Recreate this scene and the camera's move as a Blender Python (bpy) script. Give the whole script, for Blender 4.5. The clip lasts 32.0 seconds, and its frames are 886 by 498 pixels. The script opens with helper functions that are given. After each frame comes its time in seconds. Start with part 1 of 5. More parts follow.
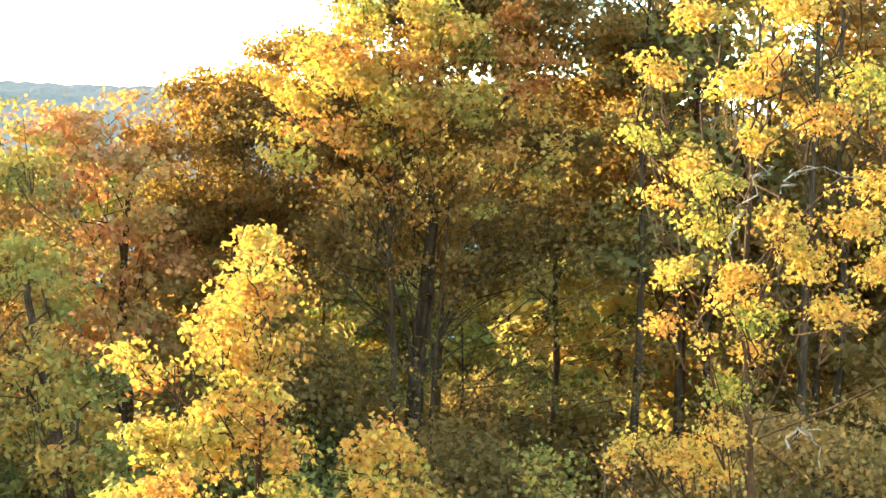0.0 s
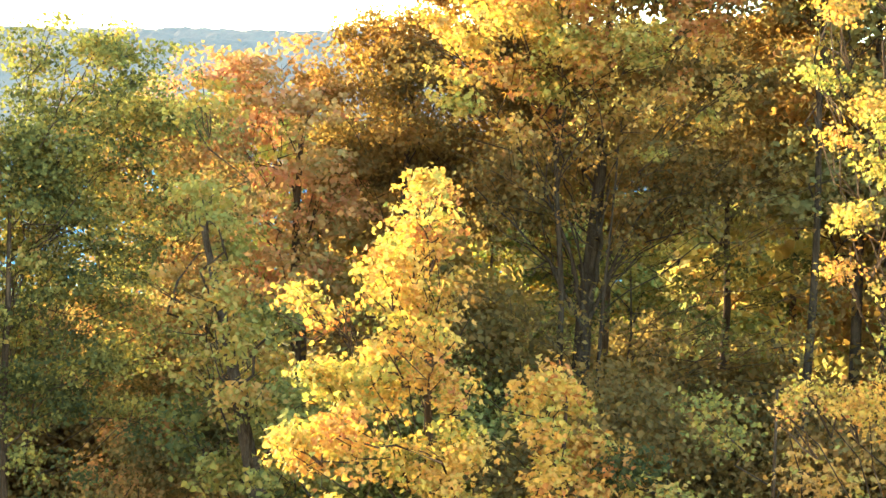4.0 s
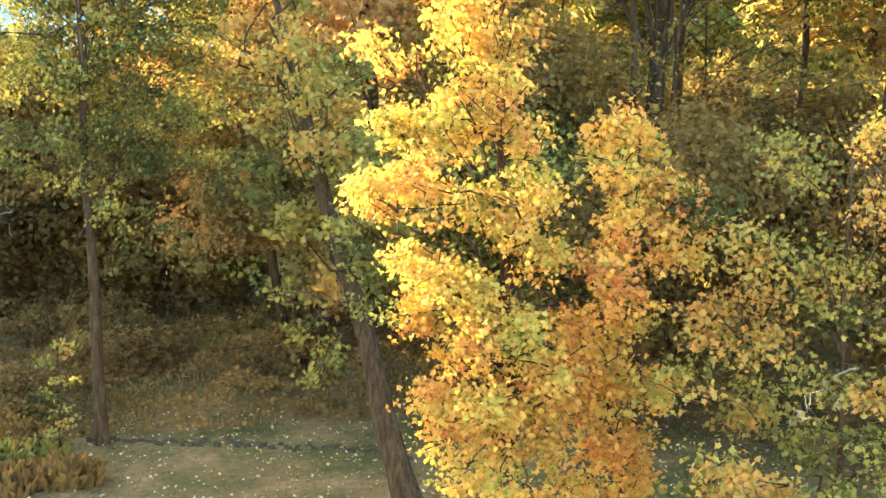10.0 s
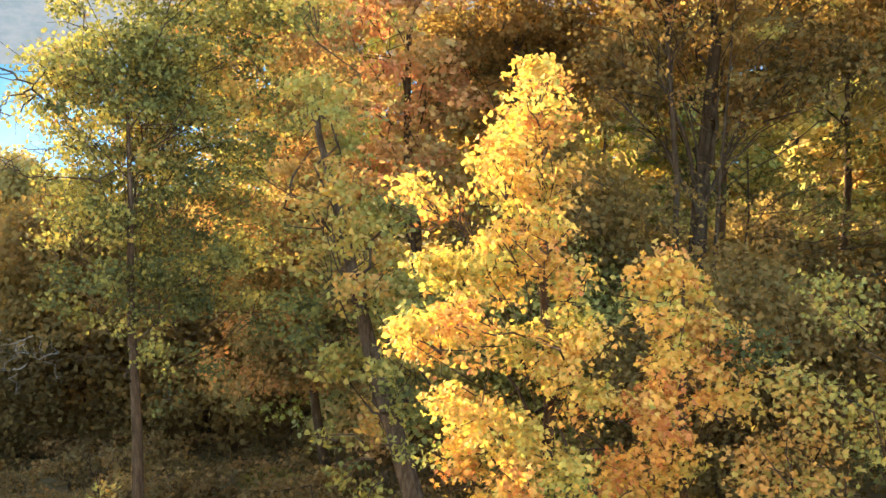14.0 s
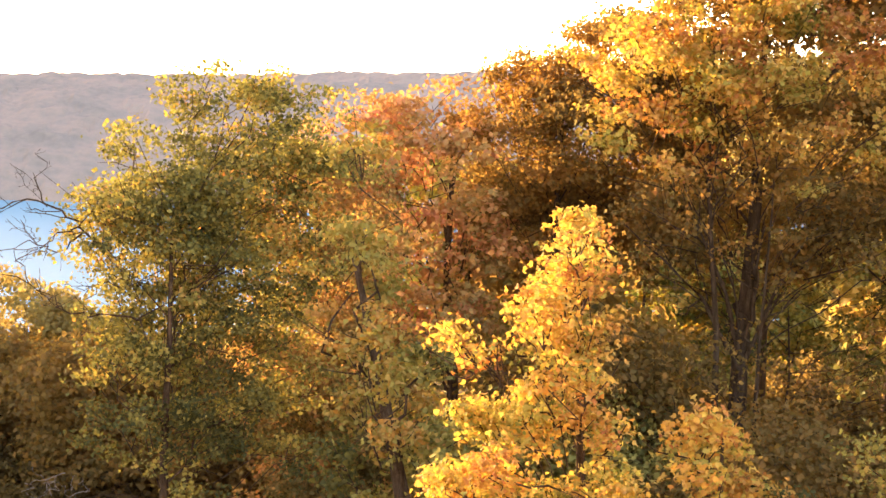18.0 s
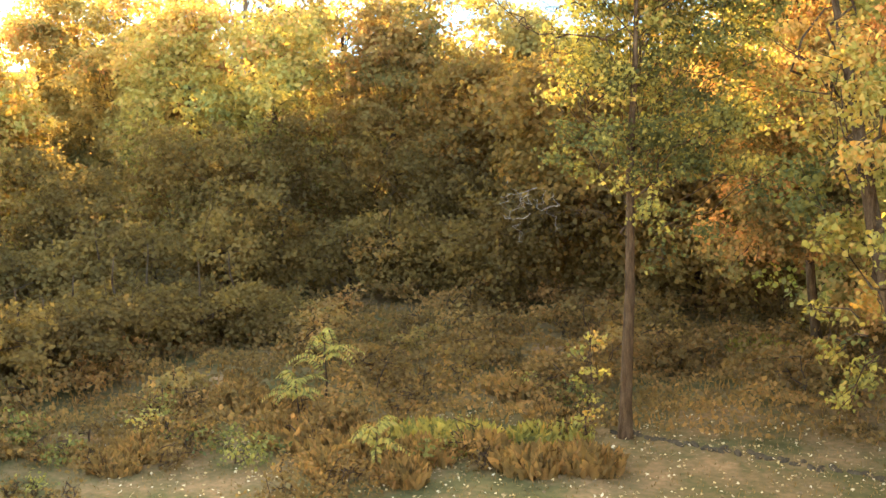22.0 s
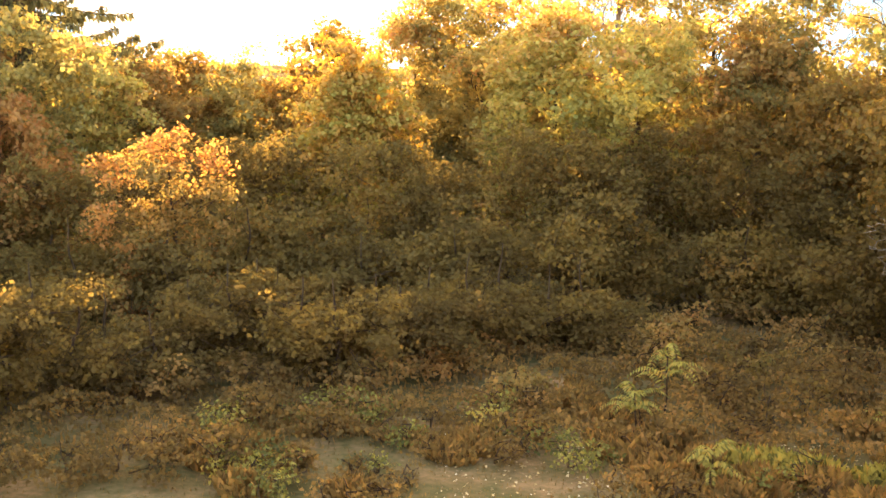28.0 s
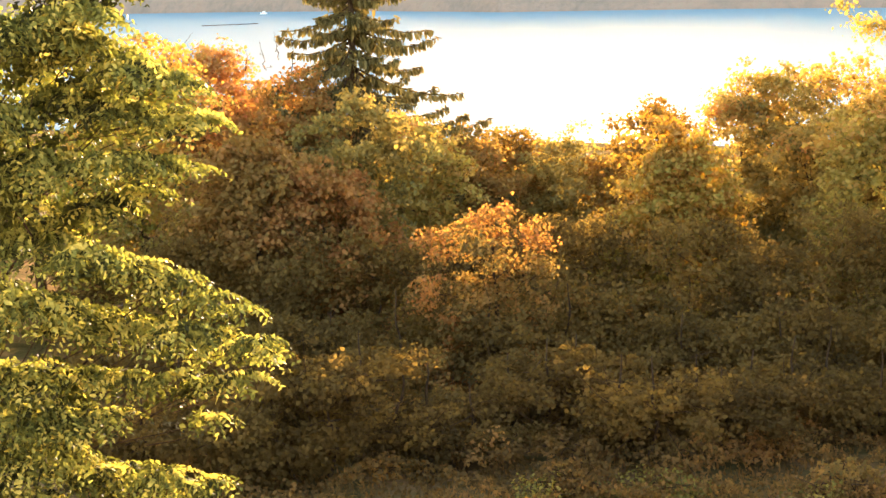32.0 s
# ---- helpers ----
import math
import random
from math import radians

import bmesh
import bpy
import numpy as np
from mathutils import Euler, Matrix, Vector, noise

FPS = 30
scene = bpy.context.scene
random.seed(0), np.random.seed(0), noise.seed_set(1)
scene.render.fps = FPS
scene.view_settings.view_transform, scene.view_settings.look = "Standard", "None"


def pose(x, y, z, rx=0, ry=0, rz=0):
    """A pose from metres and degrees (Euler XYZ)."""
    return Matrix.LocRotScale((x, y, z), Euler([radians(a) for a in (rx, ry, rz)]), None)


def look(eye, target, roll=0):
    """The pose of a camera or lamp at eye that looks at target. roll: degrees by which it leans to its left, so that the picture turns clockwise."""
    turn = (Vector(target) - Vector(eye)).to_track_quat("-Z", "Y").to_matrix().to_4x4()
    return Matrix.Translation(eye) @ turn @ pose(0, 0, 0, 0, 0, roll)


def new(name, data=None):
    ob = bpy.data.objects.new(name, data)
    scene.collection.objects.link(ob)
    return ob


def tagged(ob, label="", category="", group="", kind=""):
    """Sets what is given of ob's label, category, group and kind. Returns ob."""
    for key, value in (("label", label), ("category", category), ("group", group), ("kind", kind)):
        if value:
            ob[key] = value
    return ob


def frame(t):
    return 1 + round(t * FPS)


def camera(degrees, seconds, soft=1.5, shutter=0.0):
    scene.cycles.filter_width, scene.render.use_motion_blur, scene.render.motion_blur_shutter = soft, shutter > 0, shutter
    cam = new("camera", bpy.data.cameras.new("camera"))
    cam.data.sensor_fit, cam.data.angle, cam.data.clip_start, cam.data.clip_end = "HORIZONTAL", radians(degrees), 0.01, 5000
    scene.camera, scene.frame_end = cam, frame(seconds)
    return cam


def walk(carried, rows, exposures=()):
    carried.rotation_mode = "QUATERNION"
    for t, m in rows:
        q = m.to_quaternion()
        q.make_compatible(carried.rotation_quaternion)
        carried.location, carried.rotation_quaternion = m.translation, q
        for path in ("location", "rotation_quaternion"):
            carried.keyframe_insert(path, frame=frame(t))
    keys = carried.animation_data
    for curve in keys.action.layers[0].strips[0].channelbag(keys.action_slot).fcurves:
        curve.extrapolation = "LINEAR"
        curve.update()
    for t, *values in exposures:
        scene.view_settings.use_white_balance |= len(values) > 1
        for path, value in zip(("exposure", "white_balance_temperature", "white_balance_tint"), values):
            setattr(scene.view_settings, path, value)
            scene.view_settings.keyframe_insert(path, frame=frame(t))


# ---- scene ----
EYE = (0.0, 0.0, 7.8)
cam = camera(37.1, 32.0, soft=1.5)


def turned(az, el, lean):
    """Camera pose at the balcony: azimuth from +Y towards +X, elevation, lean to the left, in degrees."""
    a, e = radians(az), radians(el)
    tip = (EYE[0] + math.cos(e) * math.sin(a), EYE[1] + math.cos(e) * math.cos(a), EYE[2] + math.sin(e))
    return look(EYE, tip, lean)


# seconds, azimuth, elevation, lean
WALK = (
    (0.0, 0.02, -2.12, 2.97),
    (0.5, -0.10, -2.42, 3.26),
    (1.0, -0.54, -2.03, 3.61),
    (1.5, -1.37, -2.24, 3.65),
    (2.0, -3.29, -2.77, 3.62),
    (2.5, -4.98, -3.16, 3.33),
    (4.5, -7.28, -6.63, 2.57),
    (5.0, -7.06, -9.10, 1.99),
    (5.5, -6.98, -12.01, 1.38),
    (6.0, -7.12, -14.50, 0.91),
    (6.5, -6.58, -15.69, 0.55),
    (7.0, -6.46, -18.33, 0.11),
    (7.5, -6.05, -21.04, 0.06),
    (8.0, -6.90, -21.68, -0.20),
    (8.5, -6.97, -20.55, 0.24),
    (9.0, -8.26, -18.90, -0.54),
    (9.5, -10.26, -17.40, -0.89),
    (10.0, -9.96, -16.04, 0.89),
    (10.5, -10.03, -13.88, 1.12),
    (11.0, -9.78, -11.25, 1.30),
    (11.5, -8.96, -9.94, 1.02),
    (12.0, -9.11, -8.92, 1.48),
    (12.5, -9.30, -7.87, 1.77),
    (13.0, -9.71, -8.49, 1.26),
    (13.5, -10.72, -10.11, 0.67),
    (15.5, -14.29, -7.53, 0.74),
    (16.0, -13.32, -6.10, 0.95),
    (16.5, -12.01, -4.22, 1.62),
    (17.0, -11.28, -3.25, 1.96),
    (17.5, -11.20, -2.65, 2.38),
    (18.0, -13.76, -3.54, 1.99),
    (18.5, -17.38, -6.47, 1.93),
    (19.0, -21.75, -7.80, 1.50),
    (19.5, -22.62, -9.05, -0.35),
    (20.0, -26.13, -10.33, 0.14),
    (20.5, -28.49, -13.50, -0.97),
    (21.0, -29.70, -15.70, -1.37),
    (21.5, -31.03, -15.96, -1.03),
    (22.0, -33.84, -15.81, -1.15),
    (22.5, -35.14, -15.54, -0.58),
    (23.0, -34.94, -12.06, -1.54),
    (23.5, -35.67, -11.14, -1.51),
    (24.0, -36.44, -10.95, -1.51),
    (24.5, -38.78, -9.80, -1.24),
    (25.0, -39.87, -8.90, -0.67),
    (25.5, -41.90, -10.21, 0.02),
    (26.0, -43.43, -11.41, 0.68),
    (26.5, -44.73, -14.32, 0.21),
    (28.5, -50.83, -14.87, -0.53),
    (29.0, -52.11, -14.57, -0.75),
    (29.5, -54.75, -14.39, -0.56),
    (30.0, -56.80, -14.40, -0.78),
    (30.5, -58.01, -13.76, -0.86),
    (31.0, -57.80, -11.97, -0.93),
    (31.5, -60.64, -12.42, -1.70),
    (32.0, -63.72, -11.61, -2.10),
)
# seconds, stops, kelvin, tint: the film camera's own exposure and colour drift
LOOK = ((0.0, 4.05, 5150, -9), (2.5, 4.2, 5100, -9), (5.0, 4.12, 5100, -8), (8.0, 4.42, 5350, -6), (10.0, 4.5, 5200, -6), (13.0, 4.3, 5200, -3), (15.5, 3.95, 6150, 24), (18.0, 3.85, 6700, 30), (19.5, 3.65, 6600, 23),
        (20.2, 3.75, 6000, 12), (21.0, 4.35, 6100, 9), (22.5, 4.75, 6400, 10), (24.0, 4.25, 6700, 16), (26.0, 3.9, 7000, 20), (28.5, 4.4, 7100, 19), (30.0, 4.35, 7100, 19), (32.0, 3.75, 7300, 20))
walk(cam, [(t, turned(a, e, l)) for t, a, e, l in WALK], LOOK)

# ---- world and sun ----
SUN_AZ, SUN_EL = -55.0, 5.5
world = bpy.data.worlds.new("evening_sky")
scene.world = world
world.use_nodes = True
wn = world.node_tree.nodes
sky = wn.new("ShaderNodeTexSky")
sky.sky_type = "NISHITA"
sky.sun_disc = False
sky.sun_elevation, sky.sun_rotation = radians(SUN_EL), radians(SUN_AZ)
sky.air_density, sky.dust_density, sky.ozone_density = 1.0, 1.6, 1.0
wn["Background"].inputs["Strength"].default_value = 0.15
world.node_tree.links.new(sky.outputs[0], wn["Background"].inputs["Color"])
sun = new("sun", bpy.data.lights.new("sun", "SUN"))
sun.data.energy, sun.data.angle, sun.data.color = 2.95, radians(0.6), (1.0, 0.80, 0.55)
_a, _e = radians(SUN_AZ), radians(SUN_EL)
sun.matrix_world = look((200 * math.cos(_e) * math.sin(_a), 200 * math.cos(_e) * math.cos(_a), 200 * math.sin(_e)), (0, 0, 0))

rng = np.random.default_rng(7)


# ---- materials ----
def material(name):
    m = bpy.data.materials.new(name)
    m.use_nodes = True
    m.node_tree.nodes.clear()
    return m, m.node_tree.nodes, m.node_tree.links


def ramp(nodes, stops):
    r = nodes.new("ShaderNodeValToRGB")
    while len(r.color_ramp.elements) < len(stops):
        r.color_ramp.elements.new(0.5)
    for i, (p, c) in enumerate(stops):
        r.color_ramp.elements[i].position = p
        r.color_ramp.elements[i].color = (*c, 1)
    return r


def leaf_material(name, stops, through_share=0.5, gloss=0.7, spec=0.02):
    """Thin leaf: reflects, and lets light through with a deeper tint; its tone runs along the stops."""
    m, n, l = material(name)
    at = n.new("ShaderNodeAttribute")
    at.attribute_name = "tone"
    r = ramp(n, stops)
    l.new(at.outputs["Fac"], r.inputs[0])
    tc = n.new("ShaderNodeTexCoord")
    nz = n.new("ShaderNodeTexNoise")
    nz.inputs["Scale"].default_value, nz.inputs["Detail"].default_value = 60, 3
    l.new(tc.outputs["Object"], nz.inputs["Vector"])
    hs = n.new("ShaderNodeHueSaturation")
    mp = n.new("ShaderNodeMapRange")
    mp.inputs["To Min"].default_value, mp.inputs["To Max"].default_value = 0.7, 1.25
    l.new(nz.outputs["Fac"], mp.inputs["Value"])
    l.new(mp.outputs[0], hs.inputs["Value"])
    l.new(r.outputs[0], hs.inputs["Color"])
    pb = n.new("ShaderNodeBsdfPrincipled")
    pb.inputs["Roughness"].default_value = gloss
    pb.inputs["Specular IOR Level"].default_value = spec
    l.new(hs.outputs[0], pb.inputs["Base Color"])
    sat = n.new("ShaderNodeHueSaturation")
    sat.inputs["Saturation"].default_value, sat.inputs["Value"].default_value = 1.12, 1.25
    l.new(hs.outputs[0], sat.inputs["Color"])
    tr = n.new("ShaderNodeBsdfTranslucent")
    l.new(sat.outputs[0], tr.inputs["Color"])
    mix = n.new("ShaderNodeMixShader")
    mix.inputs[0].default_value = through_share
    l.new(pb.outputs[0], mix.inputs[1])
    l.new(tr.outputs[0], mix.inputs[2])
    o = n.new("ShaderNodeOutputMaterial")
    l.new(mix.outputs[0], o.inputs["Surface"])
    return m


def rough_material(name, stops, scale, rough=0.9, bump=0.4, scale2=None, stretch=(1, 1, 1), bump_scale=None):
    """Matt surface with variation at two scales and fine relief."""
    m, n, l = material(name)
    tc = n.new("ShaderNodeTexCoord")
    mp = n.new("ShaderNodeMapping")
    mp.inputs["Scale"].default_value = stretch
    l.new(tc.outputs["Object"], mp.inputs["Vector"])
    a, b = n.new("ShaderNodeTexNoise"), n.new("ShaderNodeTexNoise")
    a.inputs["Scale"].default_value, a.inputs["Detail"].default_value, a.inputs["Roughness"].default_value = scale, 6, 0.65
    b.inputs["Scale"].default_value, b.inputs["Detail"].default_value = scale2 or scale * 9, 5
    l.new(mp.outputs[0], a.inputs["Vector"])
    l.new(mp.outputs[0], b.inputs["Vector"])
    mx = n.new("ShaderNodeMath")
    mx.operation = "MULTIPLY_ADD"
    mx.inputs[1].default_value = 0.45
    l.new(b.outputs["Fac"], mx.inputs[0])
    sub = n.new("ShaderNodeMath")
    sub.operation = "MULTIPLY_ADD"
    sub.inputs[1].default_value, sub.inputs[2].default_value = 1.3, -0.37
    l.new(a.outputs["Fac"], sub.inputs[0])
    l.new(sub.outputs[0], mx.inputs[2])
    r = ramp(n, stops)
    l.new(mx.outputs[0], r.inputs[0])
    pb = n.new("ShaderNodeBsdfPrincipled")
    pb.inputs["Roughness"].default_value = rough
    pb.inputs["Specular IOR Level"].default_value = 0.0
    l.new(r.outputs[0], pb.inputs["Base Color"])
    bp = n.new("ShaderNodeBump")
    bp.inputs["Strength"].default_value, bp.inputs["Distance"].default_value = bump, bump_scale or 0.03
    l.new(mx.outputs[0], bp.inputs["Height"])
    l.new(bp.outputs[0], pb.inputs["Normal"])
    o = n.new("ShaderNodeOutputMaterial")
    l.new(pb.outputs[0], o.inputs["Surface"])
    return m


GOLD = leaf_material("golden_maple_leaf", [(0.0, (0.13, 0.135, 0.032)), (0.25, (0.31, 0.25, 0.055)), (0.6, (0.45, 0.27, 0.065)), (0.85, (0.41, 0.205, 0.055)), (1.0, (0.34, 0.135, 0.045))], 0.38)
AMBER = leaf_material("amber_maple_leaf", [(0.0, (0.20, 0.18, 0.055)), (0.35, (0.38, 0.28, 0.075)), (0.65, (0.44, 0.25, 0.08)), (1.0, (0.38, 0.15, 0.07))], 0.42)
OLIVE = leaf_material("olive_leaf", [(0.0, (0.11, 0.13, 0.04)), (0.4, (0.27, 0.26, 0.055)), (0.7, (0.46, 0.36, 0.07)), (1.0, (0.52, 0.27, 0.08))], 0.33)
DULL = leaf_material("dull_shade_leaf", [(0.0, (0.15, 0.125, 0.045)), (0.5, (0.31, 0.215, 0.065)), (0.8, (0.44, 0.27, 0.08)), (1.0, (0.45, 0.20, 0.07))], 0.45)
# low stops paint the crown's inner shade, high stops its lit leaf tops
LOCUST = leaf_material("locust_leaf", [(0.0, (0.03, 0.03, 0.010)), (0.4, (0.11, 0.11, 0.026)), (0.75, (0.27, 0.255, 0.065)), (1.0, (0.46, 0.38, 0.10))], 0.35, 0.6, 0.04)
RUST = leaf_material("rust_leaf", [(0.0, (0.20, 0.17, 0.055)), (0.4, (0.40, 0.23, 0.08)), (1.0, (0.44, 0.16, 0.08))], 0.33)
# dark brown leaves: the wood's shade is painted into these stops
BROWN = leaf_material("brown_leaf_painted_shade", [(0.0, (0.075, 0.05, 0.02)), (0.5, (0.17, 0.108, 0.034)), (1.0, (0.28, 0.142, 0.042))], 0.48, 0.7, 0.0)
ASHEN = leaf_material("ash_leaf", [(0.0, (0.06, 0.058, 0.02)), (0.35, (0.15, 0.125, 0.033)), (0.65, (0.27, 0.21, 0.05)), (1.0, (0.36, 0.185, 0.05))], 0.32)
RUSSET = leaf_material("russet_leaf", [(0.0, (0.13, 0.10, 0.035)), (0.5, (0.25, 0.15, 0.05)), (1.0, (0.36, 0.16, 0.06))], 0.45, 0.7, 0.0)
SPRUCE = leaf_material("spruce_needle", [(0.0, (0.08, 0.07, 0.028)), (1.0, (0.20, 0.155, 0.06))], 0.3, 0.7, 0.0)
BRUSH = leaf_material("brush_leaf", [(0.0, (0.085, 0.055, 0.022)), (0.5, (0.165, 0.098, 0.035)), (1.0, (0.29, 0.155, 0.055))], 0.45, 0.7, 0.0)
LITTER = leaf_material("fallen_leaf", [(0.0, (0.16, 0.10, 0.05)), (0.5, (0.42, 0.28, 0.12)), (1.0, (0.50, 0.40, 0.27))], 0.15)
BARK = rough_material("grey_brown_bark", [(0.2, (0.024, 0.014, 0.008)), (0.5, (0.058, 0.035, 0.020)), (0.8, (0.115, 0.072, 0.042))], 5, bump=0.9, stretch=(3, 3, 0.6))
PALE_BARK = rough_material("pale_bark", [(0.2, (0.09, 0.07, 0.055)), (0.5, (0.19, 0.15, 0.115)), (0.8, (0.32, 0.27, 0.22))], 6, bump=0.7, stretch=(3, 3, 0.7))
SOIL = rough_material("lawn_soil", [(0.15, (0.045, 0.036, 0.014)), (0.4, (0.085, 0.066, 0.024)), (0.55, (0.13, 0.082, 0.034)), (0.7, (0.20, 0.115, 0.05)), (0.9, (0.27, 0.17, 0.085))], 0.7, bump=0.8, scale2=9)
DEAD_WOOD = rough_material("dead_grey_wood", [(0.2, (0.14, 0.115, 0.09)), (0.6, (0.26, 0.22, 0.18)), (0.9, (0.38, 0.33, 0.28))], 8, bump=0.4)
STONE = rough_material("pale_stone", [(0.2, (0.10, 0.08, 0.058)), (0.6, (0.18, 0.15, 0.115)), (0.9, (0.27, 0.23, 0.18))], 4, bump=0.5)
PLASTER = rough_material("light_plaster", [(0.2, (0.42, 0.37, 0.31)), (0.6, (0.52, 0.47, 0.40)), (0.9, (0.60, 0.55, 0.48))], 2.5, bump=0.3)
WHITE = rough_material("white_paint", [(0.2, (0.70, 0.70, 0.68)), (0.8, (0.82, 0.82, 0.80))], 1.0, rough=0.4, bump=0.05)
EDGE_STONE = rough_material("mossy_stone", [(0.2, (0.035, 0.024, 0.014)), (0.6, (0.07, 0.05, 0.03)), (0.9, (0.13, 0.095, 0.06))], 9, bump=0.6)
# autumn wood with distance haze mixed into pale, low-contrast stops
HILL = rough_material("far_wood_painted_haze", [(0.2, (0.20, 0.155, 0.125)), (0.45, (0.25, 0.185, 0.145)), (0.65, (0.30, 0.205, 0.155)), (0.85, (0.28, 0.215, 0.16))], 0.02, bump=0.7, scale2=0.16, bump_scale=2.5)


def water_material():
    m, n, l = material("lake_water")
    tc = n.new("ShaderNodeTexCoord")
    mp = n.new("ShaderNodeMapping")
    mp.inputs["Scale"].default_value = (0.6, 0.25, 1)
    mp.inputs["Rotation"].default_value = (0, 0, radians(-40))
    l.new(tc.outputs["Object"], mp.inputs["Vector"])
    nz = n.new("ShaderNodeTexNoise")
    nz.inputs["Scale"].default_value, nz.inputs["Detail"].default_value = 1.0, 6
    l.new(mp.outputs[0], nz.inputs["Vector"])
    bp = n.new("ShaderNodeBump")
    bp.inputs["Strength"].default_value, bp.inputs["Distance"].default_value = 0.9, 0.4
    l.new(nz.outputs["Fac"], bp.inputs["Height"])
    pb = n.new("ShaderNodeBsdfPrincipled")
    pb.inputs["Base Color"].default_value = (0.08, 0.19, 0.28, 1)
    pb.inputs["Roughness"].default_value = 0.10
    pb.inputs["IOR"].default_value = 1.33
    pb.inputs["Specular IOR Level"].default_value = 0.3
    l.new(bp.outputs[0], pb.inputs["Normal"])
    o = n.new("ShaderNodeOutputMaterial")
    df = n.new("ShaderNodeBsdfDiffuse")
    df.inputs["Color"].default_value = (0.14, 0.245, 0.29, 1)
    l.new(bp.outputs[0], df.inputs["Normal"])
    mix = n.new("ShaderNodeMixShader")
    mix.inputs[0].default_value = 0.16
    l.new(df.outputs[0], mix.inputs[1])
    l.new(pb.outputs[0], mix.inputs[2])
    l.new(mix.outputs[0], o.inputs["Surface"])
    return m


WATER = water_material()


# ---- ground plan ----
def at(az, d, z=0.0):
    a = radians(az)
    return Vector((d * math.sin(a), d * math.cos(a), z))


def on_ground(az, d):
    p = at(az, d)
    p.z = ground_z(p.x, p.y)
    return p


def high(el, d):
    """Height at which something d metres off is seen at that elevation."""
    return EYE[2] + d * math.tan(radians(el))


LAKE_Z = -18.0


def ground_z(x, y):
    """Level lawn by the house, a slope falling to the lake."""
    s = -0.60 * x + 0.80 * y
    k = max(s - 10.0, 0.0)
    fall = -0.10 * k * k / (k + 1.5)
    fall = max(fall, -24.0)
    bumps = 0.10 * noise.noise((x * 0.16, y * 0.16, 1.0)) + 0.04 * noise.noise((x * 0.7, y * 0.7, 3.0))
    return fall + bumps


def shore(az):
    """Distance to the far shore by azimuth."""
    return float(np.interp(az, [-110, -77, -61, -45, -30, 0, 60], [2300, 1480, 960, 800, 740, 760, 900]))


def ridge(az):
    """Elevation of the far ridge's crest by azimuth, in degrees."""
    return float(np.interp(az, [-110, -60, -32, -28, -22, -17, -12, 60], [3.2, 3.3, 3.1, 3.35, 3.6, 3.85, 4.05, 4.3]))


def raw_mesh(name, verts, faces, mat, smooth=False):
    me = bpy.data.meshes.new(name)
    me.from_pydata([tuple(v) for v in verts], [], faces)
    me.materials.append(mat)
    if smooth:
        me.polygons.foreach_set("use_smooth", [True] * len(me.polygons))
    me.update()
    return me


def part_of(name, me, parent, label=""):
    ob = new(name, me)
    ob.parent = parent
    if label:
        ob["label"] = label
    return ob


def build_ground():
    rings = [0.5]
    while rings[-1] < 320:
        rings.append(rings[-1] * 1.045 + 0.12)
    rings += [500, 900, 1800, 3500]
    azs = [-180 + 360 * i / 220 for i in range(220)]
    verts, faces = [], []
    for r in rings:
        for az in azs:
            p = at(az, r)
            z = ground_z(p.x, p.y) if r < 330 else max(ground_z(p.x, p.y), -26)
            verts.append((p.x, p.y, z))
    n = len(azs)
    for i in range(len(rings) - 1):
        for j in range(n):
            k = (j + 1) % n
            faces.append((i * n + j, i * n + k, (i + 1) * n + k, (i + 1) * n + j))
    faces.append(tuple(range(n))[::-1])
    tagged(new("ground", raw_mesh("ground", verts, faces, SOIL, True)), "worn brownish lawn sloping down to the lake", "ground", kind="structure")


def build_lake():
    verts, faces = [(0, 0, LAKE_Z)], []
    azs = list(range(-120, 62, 3))
    for az in azs:
        p = at(az, shore(az) + 60)
        verts.append((p.x, p.y, LAKE_Z))
    for i in range(1, len(azs)):
        faces.append((0, i + 1, i))
    tagged(new("water", raw_mesh("water", verts, faces, WATER)), "wide blue lake glittering in low sunlight", "lake", kind="structure")


def build_hills():
    """Wooded ridge behind the lake, with a canopy of small rounded crowns."""
    verts, faces = [], []
    azs = np.arange(-125, 65, 0.22)
    rows = 34
    for az in azs:
        d0 = shore(az)
        top = d0 * 1.35 * math.tan(radians(ridge(az) + 0.12 * noise.noise((az * 0.06, 0, 5)) + 0.14 * noise.noise((az * 0.25, 2, 5)))) + EYE[2]
        for j in range(rows):
            u = j / (rows - 1)
            d = d0 * (1 + 0.35 * u)
            p = at(az, d)
            z = LAKE_Z + (top - LAKE_Z) * (math.sin(u * math.pi / 2) ** 0.85)
            c = noise.cell((p.x * 0.11, p.y * 0.11, 0)) * 1.2 + 3.5 * abs(noise.noise((p.x * 0.06, p.y * 0.06, 9)))
            verts.append((p.x, p.y, z + (c if j else -1)))
    for i in range(len(azs) - 1):
        for j in range(rows - 1):
            a = i * rows + j
            faces.append((a, a + rows, a + rows + 1, a + 1))
    tagged(new("backdrop", raw_mesh("backdrop", verts, faces, HILL, False)), "wooded ridge beyond the lake, autumn colours paled by painted haze", "hills", kind="structure")


